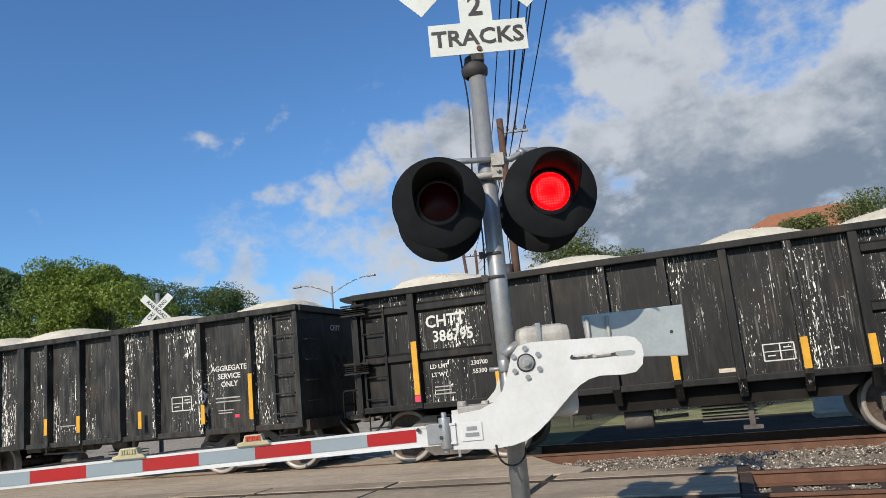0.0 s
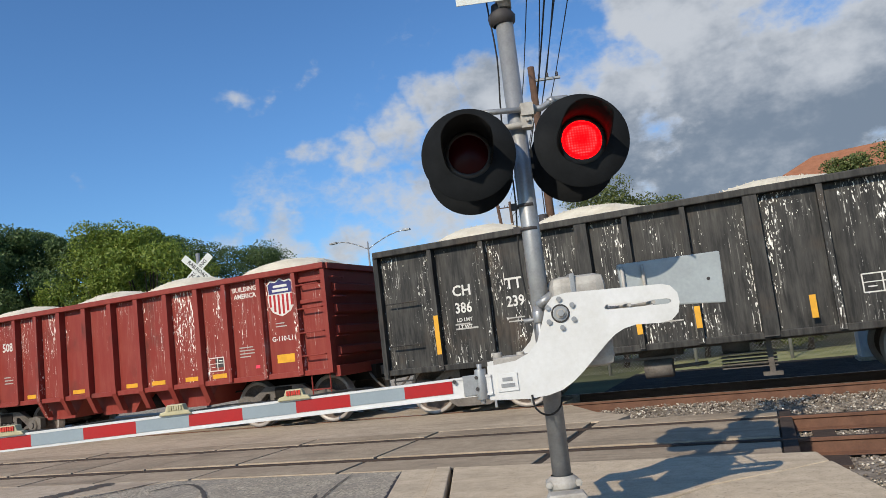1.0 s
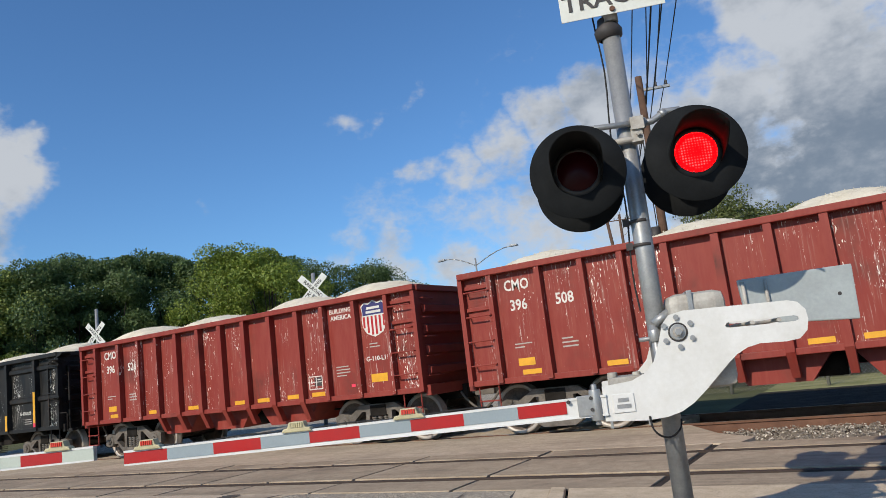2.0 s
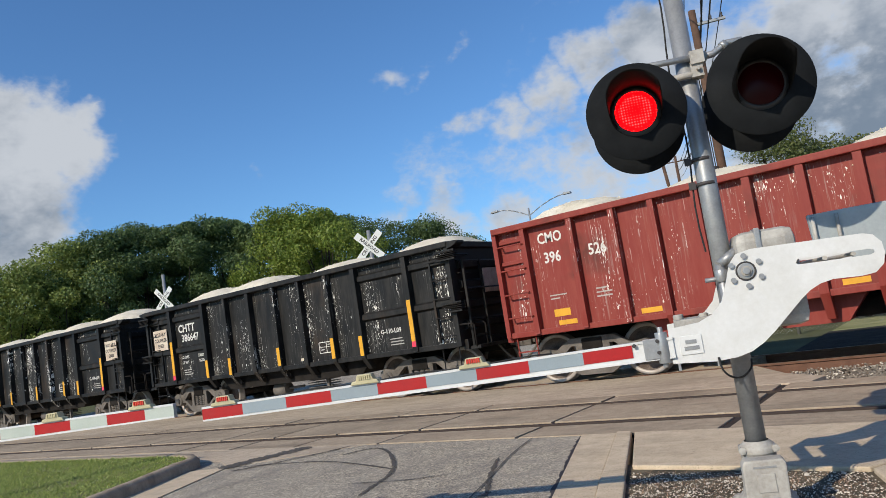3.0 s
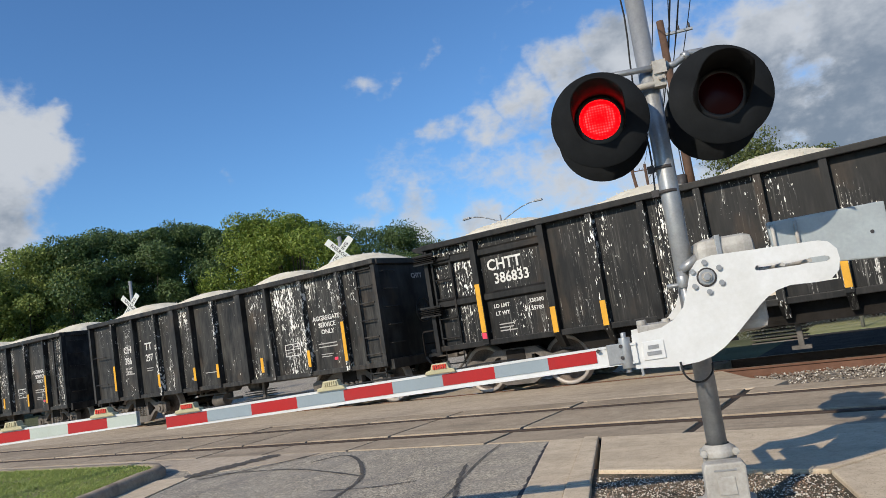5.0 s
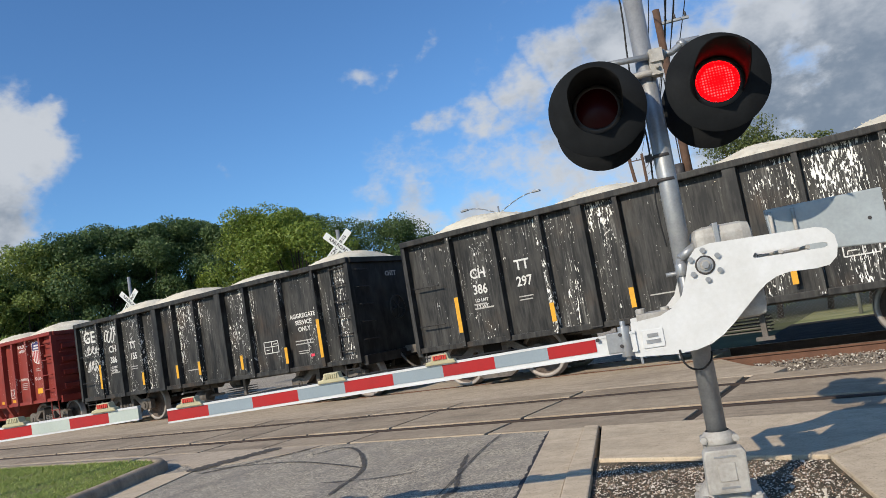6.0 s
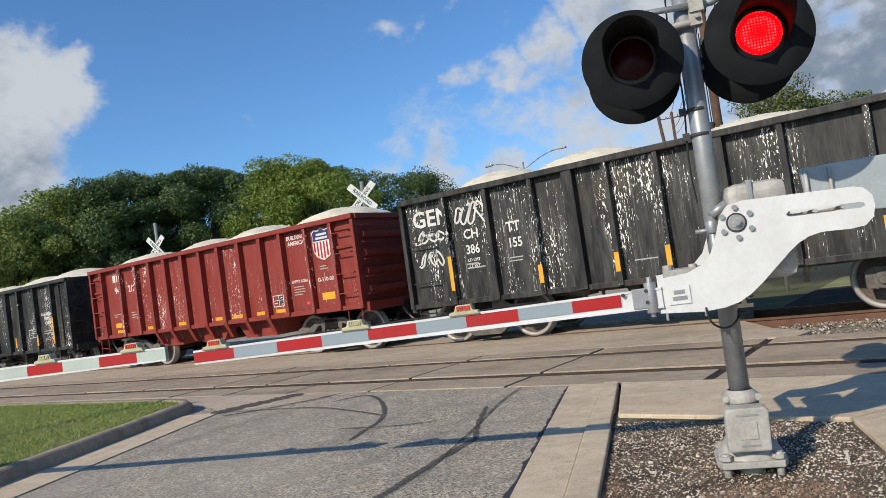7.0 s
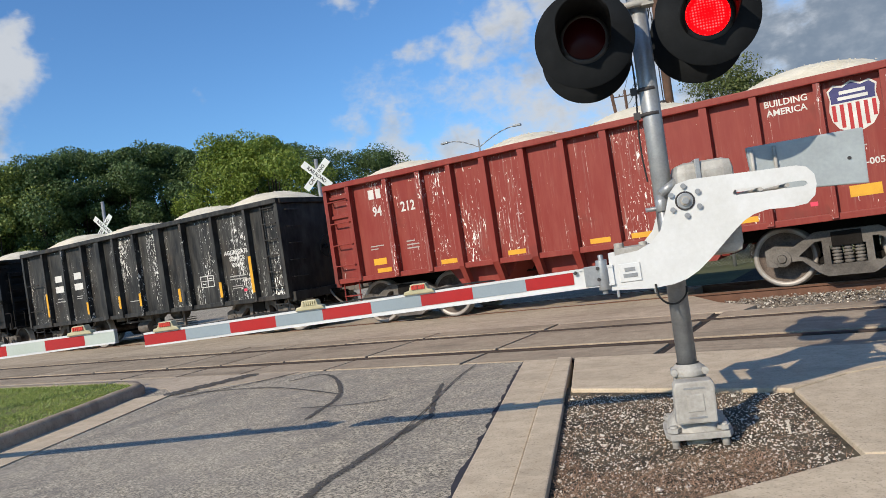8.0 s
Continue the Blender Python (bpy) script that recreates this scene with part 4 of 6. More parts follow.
def stripe_arm(g, x_root, first, count, width, start_red, other, z0, z1, last=None, way=-1):
    """The striped boom: an aluminium core with reflective sheets, one a stripe."""
    xs = [x_root, x_root + way * first]
    for _ in range(count - 1):
        xs.append(xs[-1] + way * width)
    if last:
        xs[-1] = xs[-2] + way * last
    top = lambda x: z0 + (z1 - z0) * (x_root - x) / (x_root - xs[-1])
    def core(bm):
        a, b = xs[0] - way * 0.23, xs[-1]
        slab(bm, [(b, top(b) - 0.092), (a, top(a) - 0.115), (a, top(a) + 0.0), (b, top(b))], -0.262, -0.236, UPRIGHT)
        slab(bm, [(b, top(b) - 0.012), (a, top(a) - 0.012), (a, top(a) + 0.001), (b, top(b) + 0.001)], -0.268, -0.230, UPRIGHT)
        slab(bm, [(b, top(b) - 0.094), (a, top(a) - 0.117), (a, top(a) - 0.106), (b, top(b) - 0.083)], -0.268, -0.230, UPRIGHT)
    shaped("boom", M_WHITE, g, core, "white edged aluminium boom")
    for i, (a, b) in enumerate(zip(xs, xs[1:])):
        red = (i % 2 == 0) == start_red
        shaped("stripe", M_TAPE_R if red else other, g, lambda bm: slab(bm, [(b, top(b) - 0.082), (a, top(a) - 0.084), (a, top(a) - 0.013), (b, top(b) - 0.013)], -0.266, -0.232, UPRIGHT), "red reflective stripe" if red else "pale grey reflective stripe")
    return top


def arm_lamp(g, x, z, red):
    lam = shaped("gate_lamp", M_LAMPY, g, lambda bm: slab(bm, [(-0.10, 0.0), (0.10, 0.0), (0.085, 0.022), (0.06, 0.026), (0.048, 0.062), (-0.048, 0.062), (-0.06, 0.026), (-0.09, 0.022)], -0.285, -0.225, UPRIGHT @ Matrix.Translation((x, z, 0))), "small gate lamp with louvres", 0.006)
    for i in range(6):
        xx = x - 0.036 + 0.0145 * i
        shaped("louvre", M_LENSR if red else M_LAMPY, lam, lambda bm: box(bm, xx - 0.005, xx + 0.005, -0.292, -0.284, z + 0.029, z + 0.056))


def make_gate():
    g = thing("crossing_gate", GATE, "lowered crossing gate with red and grey striped boom and counterweight", "crossing gate")
    gate_side("side_arm", g, -0.245, M_WHITE, "white S-shaped side arm")
    gate_side("side_arm", g, 0.45, M_WHITE, "white S-shaped side arm")
    shaped("pivot_shaft", M_CAST, g, lambda bm: tube(bm, (0.096, -0.275, 1.398), (0.096, 0.47, 1.398), 0.028, seg=16))
    shaped("hub", M_GALV, g, lambda bm: (tube(bm, (0.096, -0.262, 1.398), (0.096, -0.25, 1.398), 0.045, seg=20), tube(bm, (0.096, -0.285, 1.398), (0.096, -0.26, 1.398), 0.022, seg=6)), "", 0.003)
    shaped("hub_ring", M_INK, g, lambda bm: lathe(bm, [(0.046, -0.253), (0.047, -0.256), (0.054, -0.256), (0.055, -0.251)], 24, Matrix.Translation((0.096, 0, 1.398)) @ Matrix.Rotation(-math.pi / 2, 4, "X")), "dark greasy ring")
    for i in range(6):
        a = math.radians(90 + 60 * i)
        x, z = 0.096 + 0.084 * math.cos(a), 1.398 + 0.084 * math.sin(a)
        shaped("bolt", M_GALV, g, lambda bm: tube(bm, (x, -0.266, z), (x, -0.25, z), 0.016, 0.012, 10))
    # counterweight between and behind the side arms
    shaped("counterweight", M_GREYP, g, lambda bm: slab(bm, [(0.625, 1.40), (1.305, 1.355), (1.315, 1.712), (0.605, 1.70)], 0.54, 0.59, UPRIGHT), "grey painted counterweight plate", 0.01)
    shaped("weight_hole", M_INK, g, lambda bm: tube(bm, (1.21, 0.535, 1.53), (1.21, 0.57, 1.53), 0.012, seg=10))
    for x in (0.50, 0.64):
        shaped("weight_bolt", M_CAST, g, lambda bm: (tube(bm, (x, -0.262, 1.40), (x, 0.55, 1.40), 0.011, seg=8), tube(bm, (x + 0.13, 0.52, 1.37), (x + 0.13, 0.52, 1.68), 0.012, seg=8)))
    # boom bracket
    def bracket(bm):
        tube(bm, (-0.415, -0.25, 0.955), (-0.415, -0.25, 1.13), 0.034, seg=14)
        tube(bm, (-0.415, -0.25, 0.93), (-0.415, -0.25, 1.16), 0.016, seg=8)
        box(bm, -0.39, -0.30, -0.25, 0.45, 0.95, 0.97)
        box(bm, -0.35, -0.335, -0.25, -0.23, 0.90, 0.95)
        box(bm, -0.14, -0.125, -0.25, -0.23, 0.90, 0.94)
        box(bm, -0.52, -0.40, -0.275, -0.225, 0.985, 1.10)
    shaped("boom_bracket", M_GALV, g, bracket, "galvanised boom bracket", 0.003)
    shaped("bracket_box", M_CAST, g, lambda bm: (box(bm, -0.33, -0.10, -0.20, 0.1, 1.10, 1.18), tube(bm, (-0.30, -0.1, 1.17), (-0.30, -0.1, 1.21), 0.03, seg=8), tube(bm, (-0.16, -0.1, 1.17), (-0.16, -0.1, 1.20), 0.025, seg=8)), "", 0.006)
    pl = shaped("maker_plate", M_WHITE, g, lambda bm: slab(bm, [(-0.32, 0.985), (-0.20, 0.985), (-0.20, 1.09), (-0.32, 1.09)], -0.258, -0.250, UPRIGHT), "small raised plate with worn writing", 0.002)
    for z, w in ((1.055, 0.06), (1.02, 0.08)):
        shaped("text_bar", M_GALV, pl, lambda bm: box(bm, -0.26 - w / 2, -0.26 + w / 2, -0.261, -0.257, z - 0.011, z + 0.011))
    for x, z in ((-0.44, 1.085), (-0.44, 1.02), (-0.57, 1.075)):
        shaped("boom_bolt", M_INK, g, lambda bm: tube(bm, (x, -0.285, z), (x, -0.22, z), 0.011, seg=8))
    top = stripe_arm(g, -0.584, 0.283, 9, 0.3245, True, M_TAPE_G, 1.092, 1.060, 0.31)
    for x, red in ((-1.52, True), (-2.24, False), (-3.27, True)):
        arm_lamp(g, x, top(x) - 0.005, red)
    def lead(bm):
        pts = [(-0.13, -0.255, 0.95), (-0.12, -0.27, 0.88), (-0.08, -0.25, 0.835), (-0.02, -0.18, 0.82), (0.04, -0.09, 0.85), (0.055, -0.055, 0.90)]
        sweep(bm, curved3(pts), 0.006, 6)
    shaped("gate_cable", M_RUBBER, g, lead, "black drooping cable")
    def arm_wire(bm):
        xs = [-1.05 - 0.11 * i for i in range(21)]
        sweep(bm, [(a, -0.228, top(a) + 0.006 + 0.006 * math.sin(a * 9)) for a in xs], 0.005, 5)
    shaped("lamp_wire", M_RUBBER, g, arm_wire)


def make_far_gate():
    g = thing("crossing_gate", GATE, "lowered gate with red and white striped boom", "crossing gate")
    top = stripe_arm(g, -9.65, 0.33, 19, 0.3185, False, M_TAPE_W, 1.10, 1.112, 0.235, 1)
    for x, red in ((-3.93, True), (-4.68, False)):
        arm_lamp(g, x, top(x) - 0.005, red)
    shaped("mast", M_GALV, g, lambda bm: tube(bm, (-10.2, 0, -0.05), (-10.2, 0, 3.6), 0.06, seg=20))
    shaped("side_arm", M_WHITE, g, lambda bm: slab(bm, [(-10.5, 1.25), (-10.5, 1.45), (-10.1, 1.5), (-9.9, 1.2), (-9.35, 1.11), (-9.35, 0.98), (-10.0, 0.95), (-10.2, 1.25)], -0.30, -0.27, UPRIGHT))
    shaped("pivot_shaft", M_CAST, g, lambda bm: tube(bm, (-10.2, -0.32, 1.38), (-10.2, 0.1, 1.38), 0.05, seg=14))


make_signal()
make_gate()
make_far_gate()


def make_far_crossbuck(x, y, turn, low, centre, two_sided, label):
    sg = thing("crossbuck_sign", pose(x, y, 0, 0, 0, turn), label, "crossing sign", "crossbucks beyond the train")
    shaped("post", M_GALV, sg, lambda bm: tube(bm, (0, 0, -0.25), (0, 0, low), 0.06, seg=12))
    up = Matrix.Rotation(math.pi / 2, 4, "X")
    for sgn, word, off in ((1, "CROSSING", -0.085), (-1, "RAILROAD", -0.095)):
        m = Matrix.Translation((0, off, centre)) @ up @ Matrix.Rotation(sgn * math.radians(45), 4, "Z")
        bl = shaped("blade", M_SIGN, sg, lambda bm: slab(bm, [(-0.55, -0.105), (0.55, -0.105), (0.55, 0.105), (-0.55, 0.105)], -0.004, 0.0, m))
        lettering(word, 0.15, m @ Matrix.Translation((0, 0, 0.003)), M_INK, bl)


make_far_crossbuck(-14.65, 16.74, 22, 4.6, 4.12, False, "white railroad crossing crossbuck on a galvanised post")
make_far_crossbuck(-25.16, 16.58, 12, 5.0, 4.05, False, "white crossbuck seen edgewise on a taller capped post")


# ---- freight train ----
SIDE = 1.44          # sheet of the wagon side; ribs stand out to 1.58
RIB = 1.58
GEAR_X = 4.62         # brake cylinder along the wagon
UPM = Matrix.Rotation(math.pi / 2, 4, "X")


def stencil(text, size, x, z, car, material=None, squeeze=1.0, y=SIDE):
    return lettering(text, size, Matrix.Translation((x, -y - 0.002, z)) @ UPM, material or M_LETTER, car, "stencil", squeeze)


def bar(car, x, z, w, h, material=None, name="text_bar", y=SIDE, depth=0.004):
    return shaped(name, material or M_LETTER, car, lambda bm: box(bm, x - w / 2, x + w / 2, -y - depth, -y + 0.002, z - h / 2, z + h / 2))


def small_print(car, x, z, w, lines, seed, h=0.03, y=SIDE):
    """Unreadable lines of stencilled data as plain bars."""
    rnd = random.Random(seed)
    for i in range(lines):
        ww = w * rnd.uniform(0.55, 1.0)
        bar(car, x - (w - ww) / 2, z - i * h * 2.0, ww, h * 0.7, M_PRINT, y=y)


def make_truck(car, x):
    """Three-piece bogie: side frames, bolster, springs, bearing caps, two wheelsets."""
    tr = new("bogie")
    tr.parent = car
    tr.matrix_basis = pose(x, 0, 0)
    frame_line = [(-1.12, 0.36), (-1.12, 0.60), (-0.98, 0.66), (-0.72, 0.62), (-0.42, 0.80), (0.42, 0.80), (0.72, 0.62), (0.98, 0.66), (1.12, 0.60), (1.12, 0.36), (0.98, 0.33),
                  (0.80, 0.40), (0.62, 0.40), (0.42, 0.20), (0.30, 0.13), (-0.30, 0.13), (-0.42, 0.20), (-0.62, 0.40), (-0.80, 0.40), (-0.98, 0.33)]
    for s in (-1, 1):
        y0, y1 = (-1.13, -1.0) if s < 0 else (1.0, 1.13)
        bm = bmesh.new()
        loops = []
        holes = ([(-0.235, 0.30), (-0.235, 0.58), (0.235, 0.58), (0.235, 0.30)], [(-0.66, 0.47), (-0.42, 0.66), (-0.33, 0.66), (-0.33, 0.32), (-0.40, 0.30), (-0.56, 0.43)], [(0.66, 0.47), (0.42, 0.66), (0.33, 0.66), (0.33, 0.32), (0.40, 0.30), (0.56, 0.43)])
        for pts in (frame_line, *holes):
            vs = [bm.verts.new((a, y0, b)) for a, b in pts]
            loops += [bm.edges.new((vs[i], vs[(i + 1) % len(vs)])) for i in range(len(vs))]
        bmesh.ops.triangle_fill(bm, use_beauty=True, edges=loops)
        ext = bmesh.ops.extrude_face_region(bm, geom=bm.faces[:])
        for v in ext["geom"]:
            if isinstance(v, bmesh.types.BMVert):
                v.co.y = y1
        part("side_frame", bm, M_TRUCK, tr)
        for xx in (-0.15, 0.0, 0.15):
            def coil(bm):
                lathe(bm, [(0.04, 0.30)] + [p for i in range(5) for p in ((0.068, 0.315 + i * 0.05), (0.068, 0.34 + i * 0.05), (0.05, 0.345 + i * 0.05), (0.05, 0.36 + i * 0.05))], 12, Matrix.Translation((xx, s * 1.06, 0)))
            shaped("spring", M_TRUCK, tr, coil)
        for xx in (-0.889, 0.889):
            shaped("bearing_cap", M_TRUCK, tr, lambda bm: (tube(bm, (xx, s * 1.0, 0.457), (xx, s * 1.17, 0.457), 0.14, 0.125, 16), tube(bm, (xx, s * 1.17, 0.457), (xx, s * 1.20, 0.457), 0.07, 0.06, 8)))
    shaped("bolster", M_UNDER, tr, lambda bm: (box(bm, -0.2, 0.2, -1.15, 1.15, 0.56, 0.78), tube(bm, (0, 0, 0.7), (0, 0, 0.92), 0.2, seg=14)), "", 0.02)
    shaped("brake_beam", M_UNDER, tr, lambda bm: (box(bm, -0.45, -0.35, -0.75, 0.75, 0.3, 0.4), box(bm, 0.35, 0.45, -0.75, 0.75, 0.3, 0.4)))
    for xx in (-0.889, 0.889):
        def wheels(bm):
            tube(bm, (0, -0.95, 0), (0, 0.95, 0), 0.085, seg=12)
            for s in (-1, 1):
                m = Matrix.Translation((0, s * 0.755, 0)) @ Matrix.Rotation(-s * math.pi / 2, 4, "X")
                n0 = len(bm.faces)
                bm.faces.ensure_lookup_table()
                rings = lathe(bm, [(0.085, 0.10), (0.13, 0.10), (0.15, 0.055), (0.30, 0.02), (0.385, 0.045), (0.395, 0.068), (0.448, 0.070), (0.457, 0.060), (0.460, -0.04), (0.485, -0.055), (0.485, -0.07), (0.39, -0.07), (0.30, -0.03), (0.13, -0.06), (0.085, -0.06)], 40, m)
                bm.faces.ensure_lookup_table()
                for f in bm.faces[n0:]:
                    r = (f.calc_center_median() - Vector((0, s * 0.755, 0)))
                    rr = math.hypot(r.x, r.z)
                    if rr > 0.385:
                        f.material_index = 1
        ws = shaped("wheelset", [M_WHEEL, M_TREAD], tr, wheels)
        ws.matrix_basis = pose(xx, 0, 0.457)
    return tr


def make_coupler(car, x, s):
    shaped("coupler", M_TRUCK, car, lambda bm: (box(bm, min(x, x + s * 0.55), max(x, x + s * 0.55), -0.09, 0.09, 0.78, 0.96), box(bm, min(x + s * 0.45, x + s * 0.68), max(x + s * 0.45, x + s * 0.68), -0.16, 0.16, 0.74, 1.0)), "", 0.02)
    def hose(bm):
        pts = [(x, -0.3, 0.85), (x + s * 0.2, -0.32, 0.62), (x + s * 0.45, -0.3, 0.46), (x + s * 0.66, -0.26, 0.52)]
        sweep(bm, curved3(pts), 0.025, 8)
    shaped("air_hose", M_TRUCK, car, hose)


def ladder(car, x, width, z0, z1, n, y, material):
    """Side ladder: two stiles and rungs."""
    ld = shaped("ladder", material, car, lambda bm: [box(bm, x + dx - 0.02, x + dx + 0.02, -y - 0.03, -y + 0.02, z0, z1) for dx in (0, width)])
    for i in range(n):
        z = z0 + 0.12 + (z1 - z0 - 0.2) * i / (n - 1)
        shaped("rung", material, ld, lambda bm: tube(bm, (x, -y - 0.04, z), (x + width, -y - 0.04, z), 0.014, seg=6))
    return ld


def end_ladder(car, x, s, y, z0, z1, n, material):
    for i in range(n):
        z = z0 + (z1 - z0) * i / (n - 1)
        def grab(bm):
            tube(bm, (x + s * 0.07, y, z), (x + s * 0.07, y + 0.42, z), 0.013, seg=6)
            tube(bm, (x, y, z), (x + s * 0.07, y, z), 0.013, seg=6)
            tube(bm, (x, y + 0.42, z), (x + s * 0.07, y + 0.42, z), 0.013, seg=6)
        shaped("grab_iron", material, car, grab)


def gondola(kind, length, ribs, material, z_sill, label):
    """An open gondola body on two bogies, its left end at x 0 and the rails at z 0."""
    car = thing("gondola_car", Matrix(), label, "railway wagon", "wagons of the freight train")
    L, TOP = length, 3.02
    deep = {"hopper": 0.62, "bathtub": 0.72, "ribbed": z_sill}[kind]
    for s in (-1, 1):
        y0, y1 = (-SIDE, -SIDE + 0.03) if s < 0 else (SIDE - 0.03, SIDE)
        shaped("side_wall", SPLASHED[material], car, lambda bm: box(bm, 0.02, L - 0.02, y0, y1, z_sill, TOP - 0.05))
        # top chord
        shaped("top_chord", material, car, lambda bm: box(bm, -0.02, L + 0.02, min(s * 1.40, s * 1.60), max(s * 1.40, s * 1.60), TOP - 0.11, TOP), "", 0.015)
        shaped("side_sill", material, car, lambda bm: box(bm, 0.0, L, min(s * 1.38, s * 1.53), max(s * 1.38, s * 1.53), z_sill - 0.05, z_sill + 0.05), "", 0.01)
        for x, w, lowered in ribs:
            lo = deep if lowered else z_sill - 0.02
            def rib(bm):
                # channel, leaning in below the sill
                a = w / 2
                rows = []
                for z, out, wid in ((TOP - 0.10, RIB, a * 0.9), (z_sill + 0.25, RIB, a), (z_sill, RIB - 0.01, a), (lo, RIB - (0.20 if lowered else 0.0), a * 0.85)):
                    rows.append([bm.verts.new((x - wid * 1.12, s * (SIDE - 0.20 * (lowered and z < z_sill - 0.1)), z)), bm.verts.new((x - wid, s * out, z)), bm.verts.new((x + wid, s * out, z)), bm.verts.new((x + wid * 1.12, s * (SIDE - 0.20 * (lowered and z < z_sill - 0.1)), z))])
                for p, q in zip(rows, rows[1:]):
                    for j in range(3):
                        bm.faces.new((p[j], p[j + 1], q[j + 1], q[j]))
                    bm.faces.new((p[3], p[0], q[0], q[3]))
                bm.faces.new(rows[0])
                bm.faces.new(rows[-1][::-1])
            shaped("rib", SPLASHED[material] if w < 0.125 else material, car, rib)
    for x, s in ((0.02, -1), (L - 0.02, 1)):
        shaped("end_wall", material, car, lambda bm: box(bm, min(x, x - s * 0.03), max(x, x - s * 0.03), -SIDE, SIDE, z_sill, TOP - 0.02))
        shaped("end_sill", material, car, lambda bm: box(bm, min(x, x + s * 0.12), max(x, x + s * 0.12), -1.45, 1.45, z_sill - 0.12, z_sill + 0.08), "", 0.01)
        for q in (-1, 1):
            shaped("corner_post", material, car, lambda bm: box(bm, x - 0.06, x + 0.03, min(q * 1.42, q * 1.56), max(q * 1.42, q * 1.56), z_sill - 0.03, TOP - 0.1))
        shaped("end_chord", material, car, lambda bm: box(bm, x - 0.06, x + 0.08, -1.5, 1.5, TOP - 0.12, TOP - 0.005), "", 0.01)
        for z in () if kind == "ribbed" else (1.35, 1.75, 2.15, 2.55):
            def girt(bm):
                slab(bm, [(x, z - 0.10), (x + s * 0.09, z - 0.06), (x + s * 0.09, z + 0.06), (x, z + 0.10)], -1.30, 1.36, UPRIGHT)
            shaped("end_girt", material, car, girt)
        end_ladder(car, x + s * 0.02, s, -1.36, 1.25, 2.75, 5, material)
        make_coupler(car, x + s * 0.08, s)
        # sill step at the corner
        xs = x - s * 0.30
        def step(bm):
            for dx in (-0.2, 0.2):
                tube(bm, (xs + dx, -1.47, z_sill), (xs + dx, -1.47, 0.42), 0.014, seg=6)
            for z in (0.43, 0.68):
                box(bm, xs - 0.21, xs + 0.21, -1.50, -1.43, z - 0.012, z + 0.012)
        shaped("sill_step", material, car, step)
    at = Matrix.Translation((L + 0.14, -0.25 if kind == "ribbed" else 0.45, 1.85 if kind == "ribbed" else 2.2)) @ Matrix.Rotation(math.pi / 2, 4, "Y")

    def brake(bm):
        lathe(bm, [(0.245, 0.0), (0.27, 0.01), (0.27, 0.03), (0.245, 0.04), (0.245, 0.0)], 24, at)
        lathe(bm, [(0.0001, 0.04), (0.05, 0.035), (0.05, -0.12), (0.0001, -0.12)], 12, at)
        for i in range(5):
            a = i * math.tau / 5
            tube(bm, at @ Vector((0.04 * math.cos(a), 0.04 * math.sin(a), 0.02)), at @ Vector((0.255 * math.cos(a), 0.255 * math.sin(a), 0.02)), 0.012, seg=6)
    shaped("brake_wheel", material, car, brake, "spoked hand brake wheel")
    shaped("floor", M_UNDER, car, lambda bm: box(bm, 0.05, L - 0.05, -1.40, 1.40, z_sill - 0.02, z_sill + 0.05))
    shaped("centre_sill", M_UNDER, car, lambda bm: box(bm, -0.2, L + 0.2, -0.28, 0.28, 0.72, z_sill))
    if kind == "hopper":
        def bays(bm):
            for x0, x1 in ((2.55, 4.1), (4.3, 5.9), (6.1, 7.9)):
                slab(bm, [(x0, z_sill), (x0 + 0.35, 0.55), (x1 - 0.35, 0.55), (x1, z_sill)], -1.2, 1.2, UPRIGHT)
        shaped("hopper_bay", material, car, bays, "sloping discharge bays")
    elif kind == "bathtub":
        shaped("tub", M_UNDER, car, lambda bm: slab(bm, [(2.6, z_sill), (3.0, 0.62), (7.6, 0.62), (8.0, z_sill)], -1.25, 1.25, UPRIGHT))
    def rigging(bm):
        tube(bm, (4.3, -0.7, 0.78), (5.0, -0.7, 0.78), 0.14, seg=14)
        tube(bm, (5.6, -0.75, 0.74), (6.0, -0.75, 0.74), 0.17, seg=14)
        tube(bm, (2.7, -0.5, 0.72), (8.0, -0.5, 0.74), 0.02, seg=6)
        box(bm, 3.2, 3.6, -0.9, -0.5, 0.68, 0.9)
    shaped("air_reservoir", M_TRUCK if kind != "hopper" else M_UNDER, car, rigging)
    # hanging brake gear on the near side
    if kind != "hopper":
        gear = shaped("brake_cylinder", M_TRUCK, car, lambda bm: (tube(bm, (GEAR_X - 0.22, -0.95, 0.47), (GEAR_X + 0.22, -0.95, 0.47), 0.15, seg=16), tube(bm, (GEAR_X + 0.22, -0.95, 0.47), (GEAR_X + 0.75, -0.93, 0.49), 0.03, seg=8)), "dusty brake cylinder")
        shaped("hanger", M_TRUCK, gear, lambda bm: (box(bm, GEAR_X - 0.75, GEAR_X + 0.35, -1.05, -0.98, 0.62, 0.66), box(bm, GEAR_X - 0.72, GEAR_X - 0.68, -1.05, -0.98, 0.62, z_sill), box(bm, GEAR_X + 0.28, GEAR_X + 0.32, -1.05, -0.98, 0.62, z_sill)))
        for i in range(5):
            shaped("valve_fin", M_TRUCK, gear, lambda bm: box(bm, GEAR_X + 0.95, GEAR_X + 1.75, -1.0, -0.70, 0.36 + 0.055 * i, 0.375 + 0.055 * i))
        shaped("lever", M_TRUCK, gear, lambda bm: (box(bm, GEAR_X + 1.62, GEAR_X + 1.70, -1.04, -0.98, 0.24, z_sill), box(bm, GEAR_X + 1.52, GEAR_X + 1.80, -1.06, -0.98, 0.22, 0.28)))
    make_truck(car, 1.43)
    make_truck(car, L - 1.43)
    return car


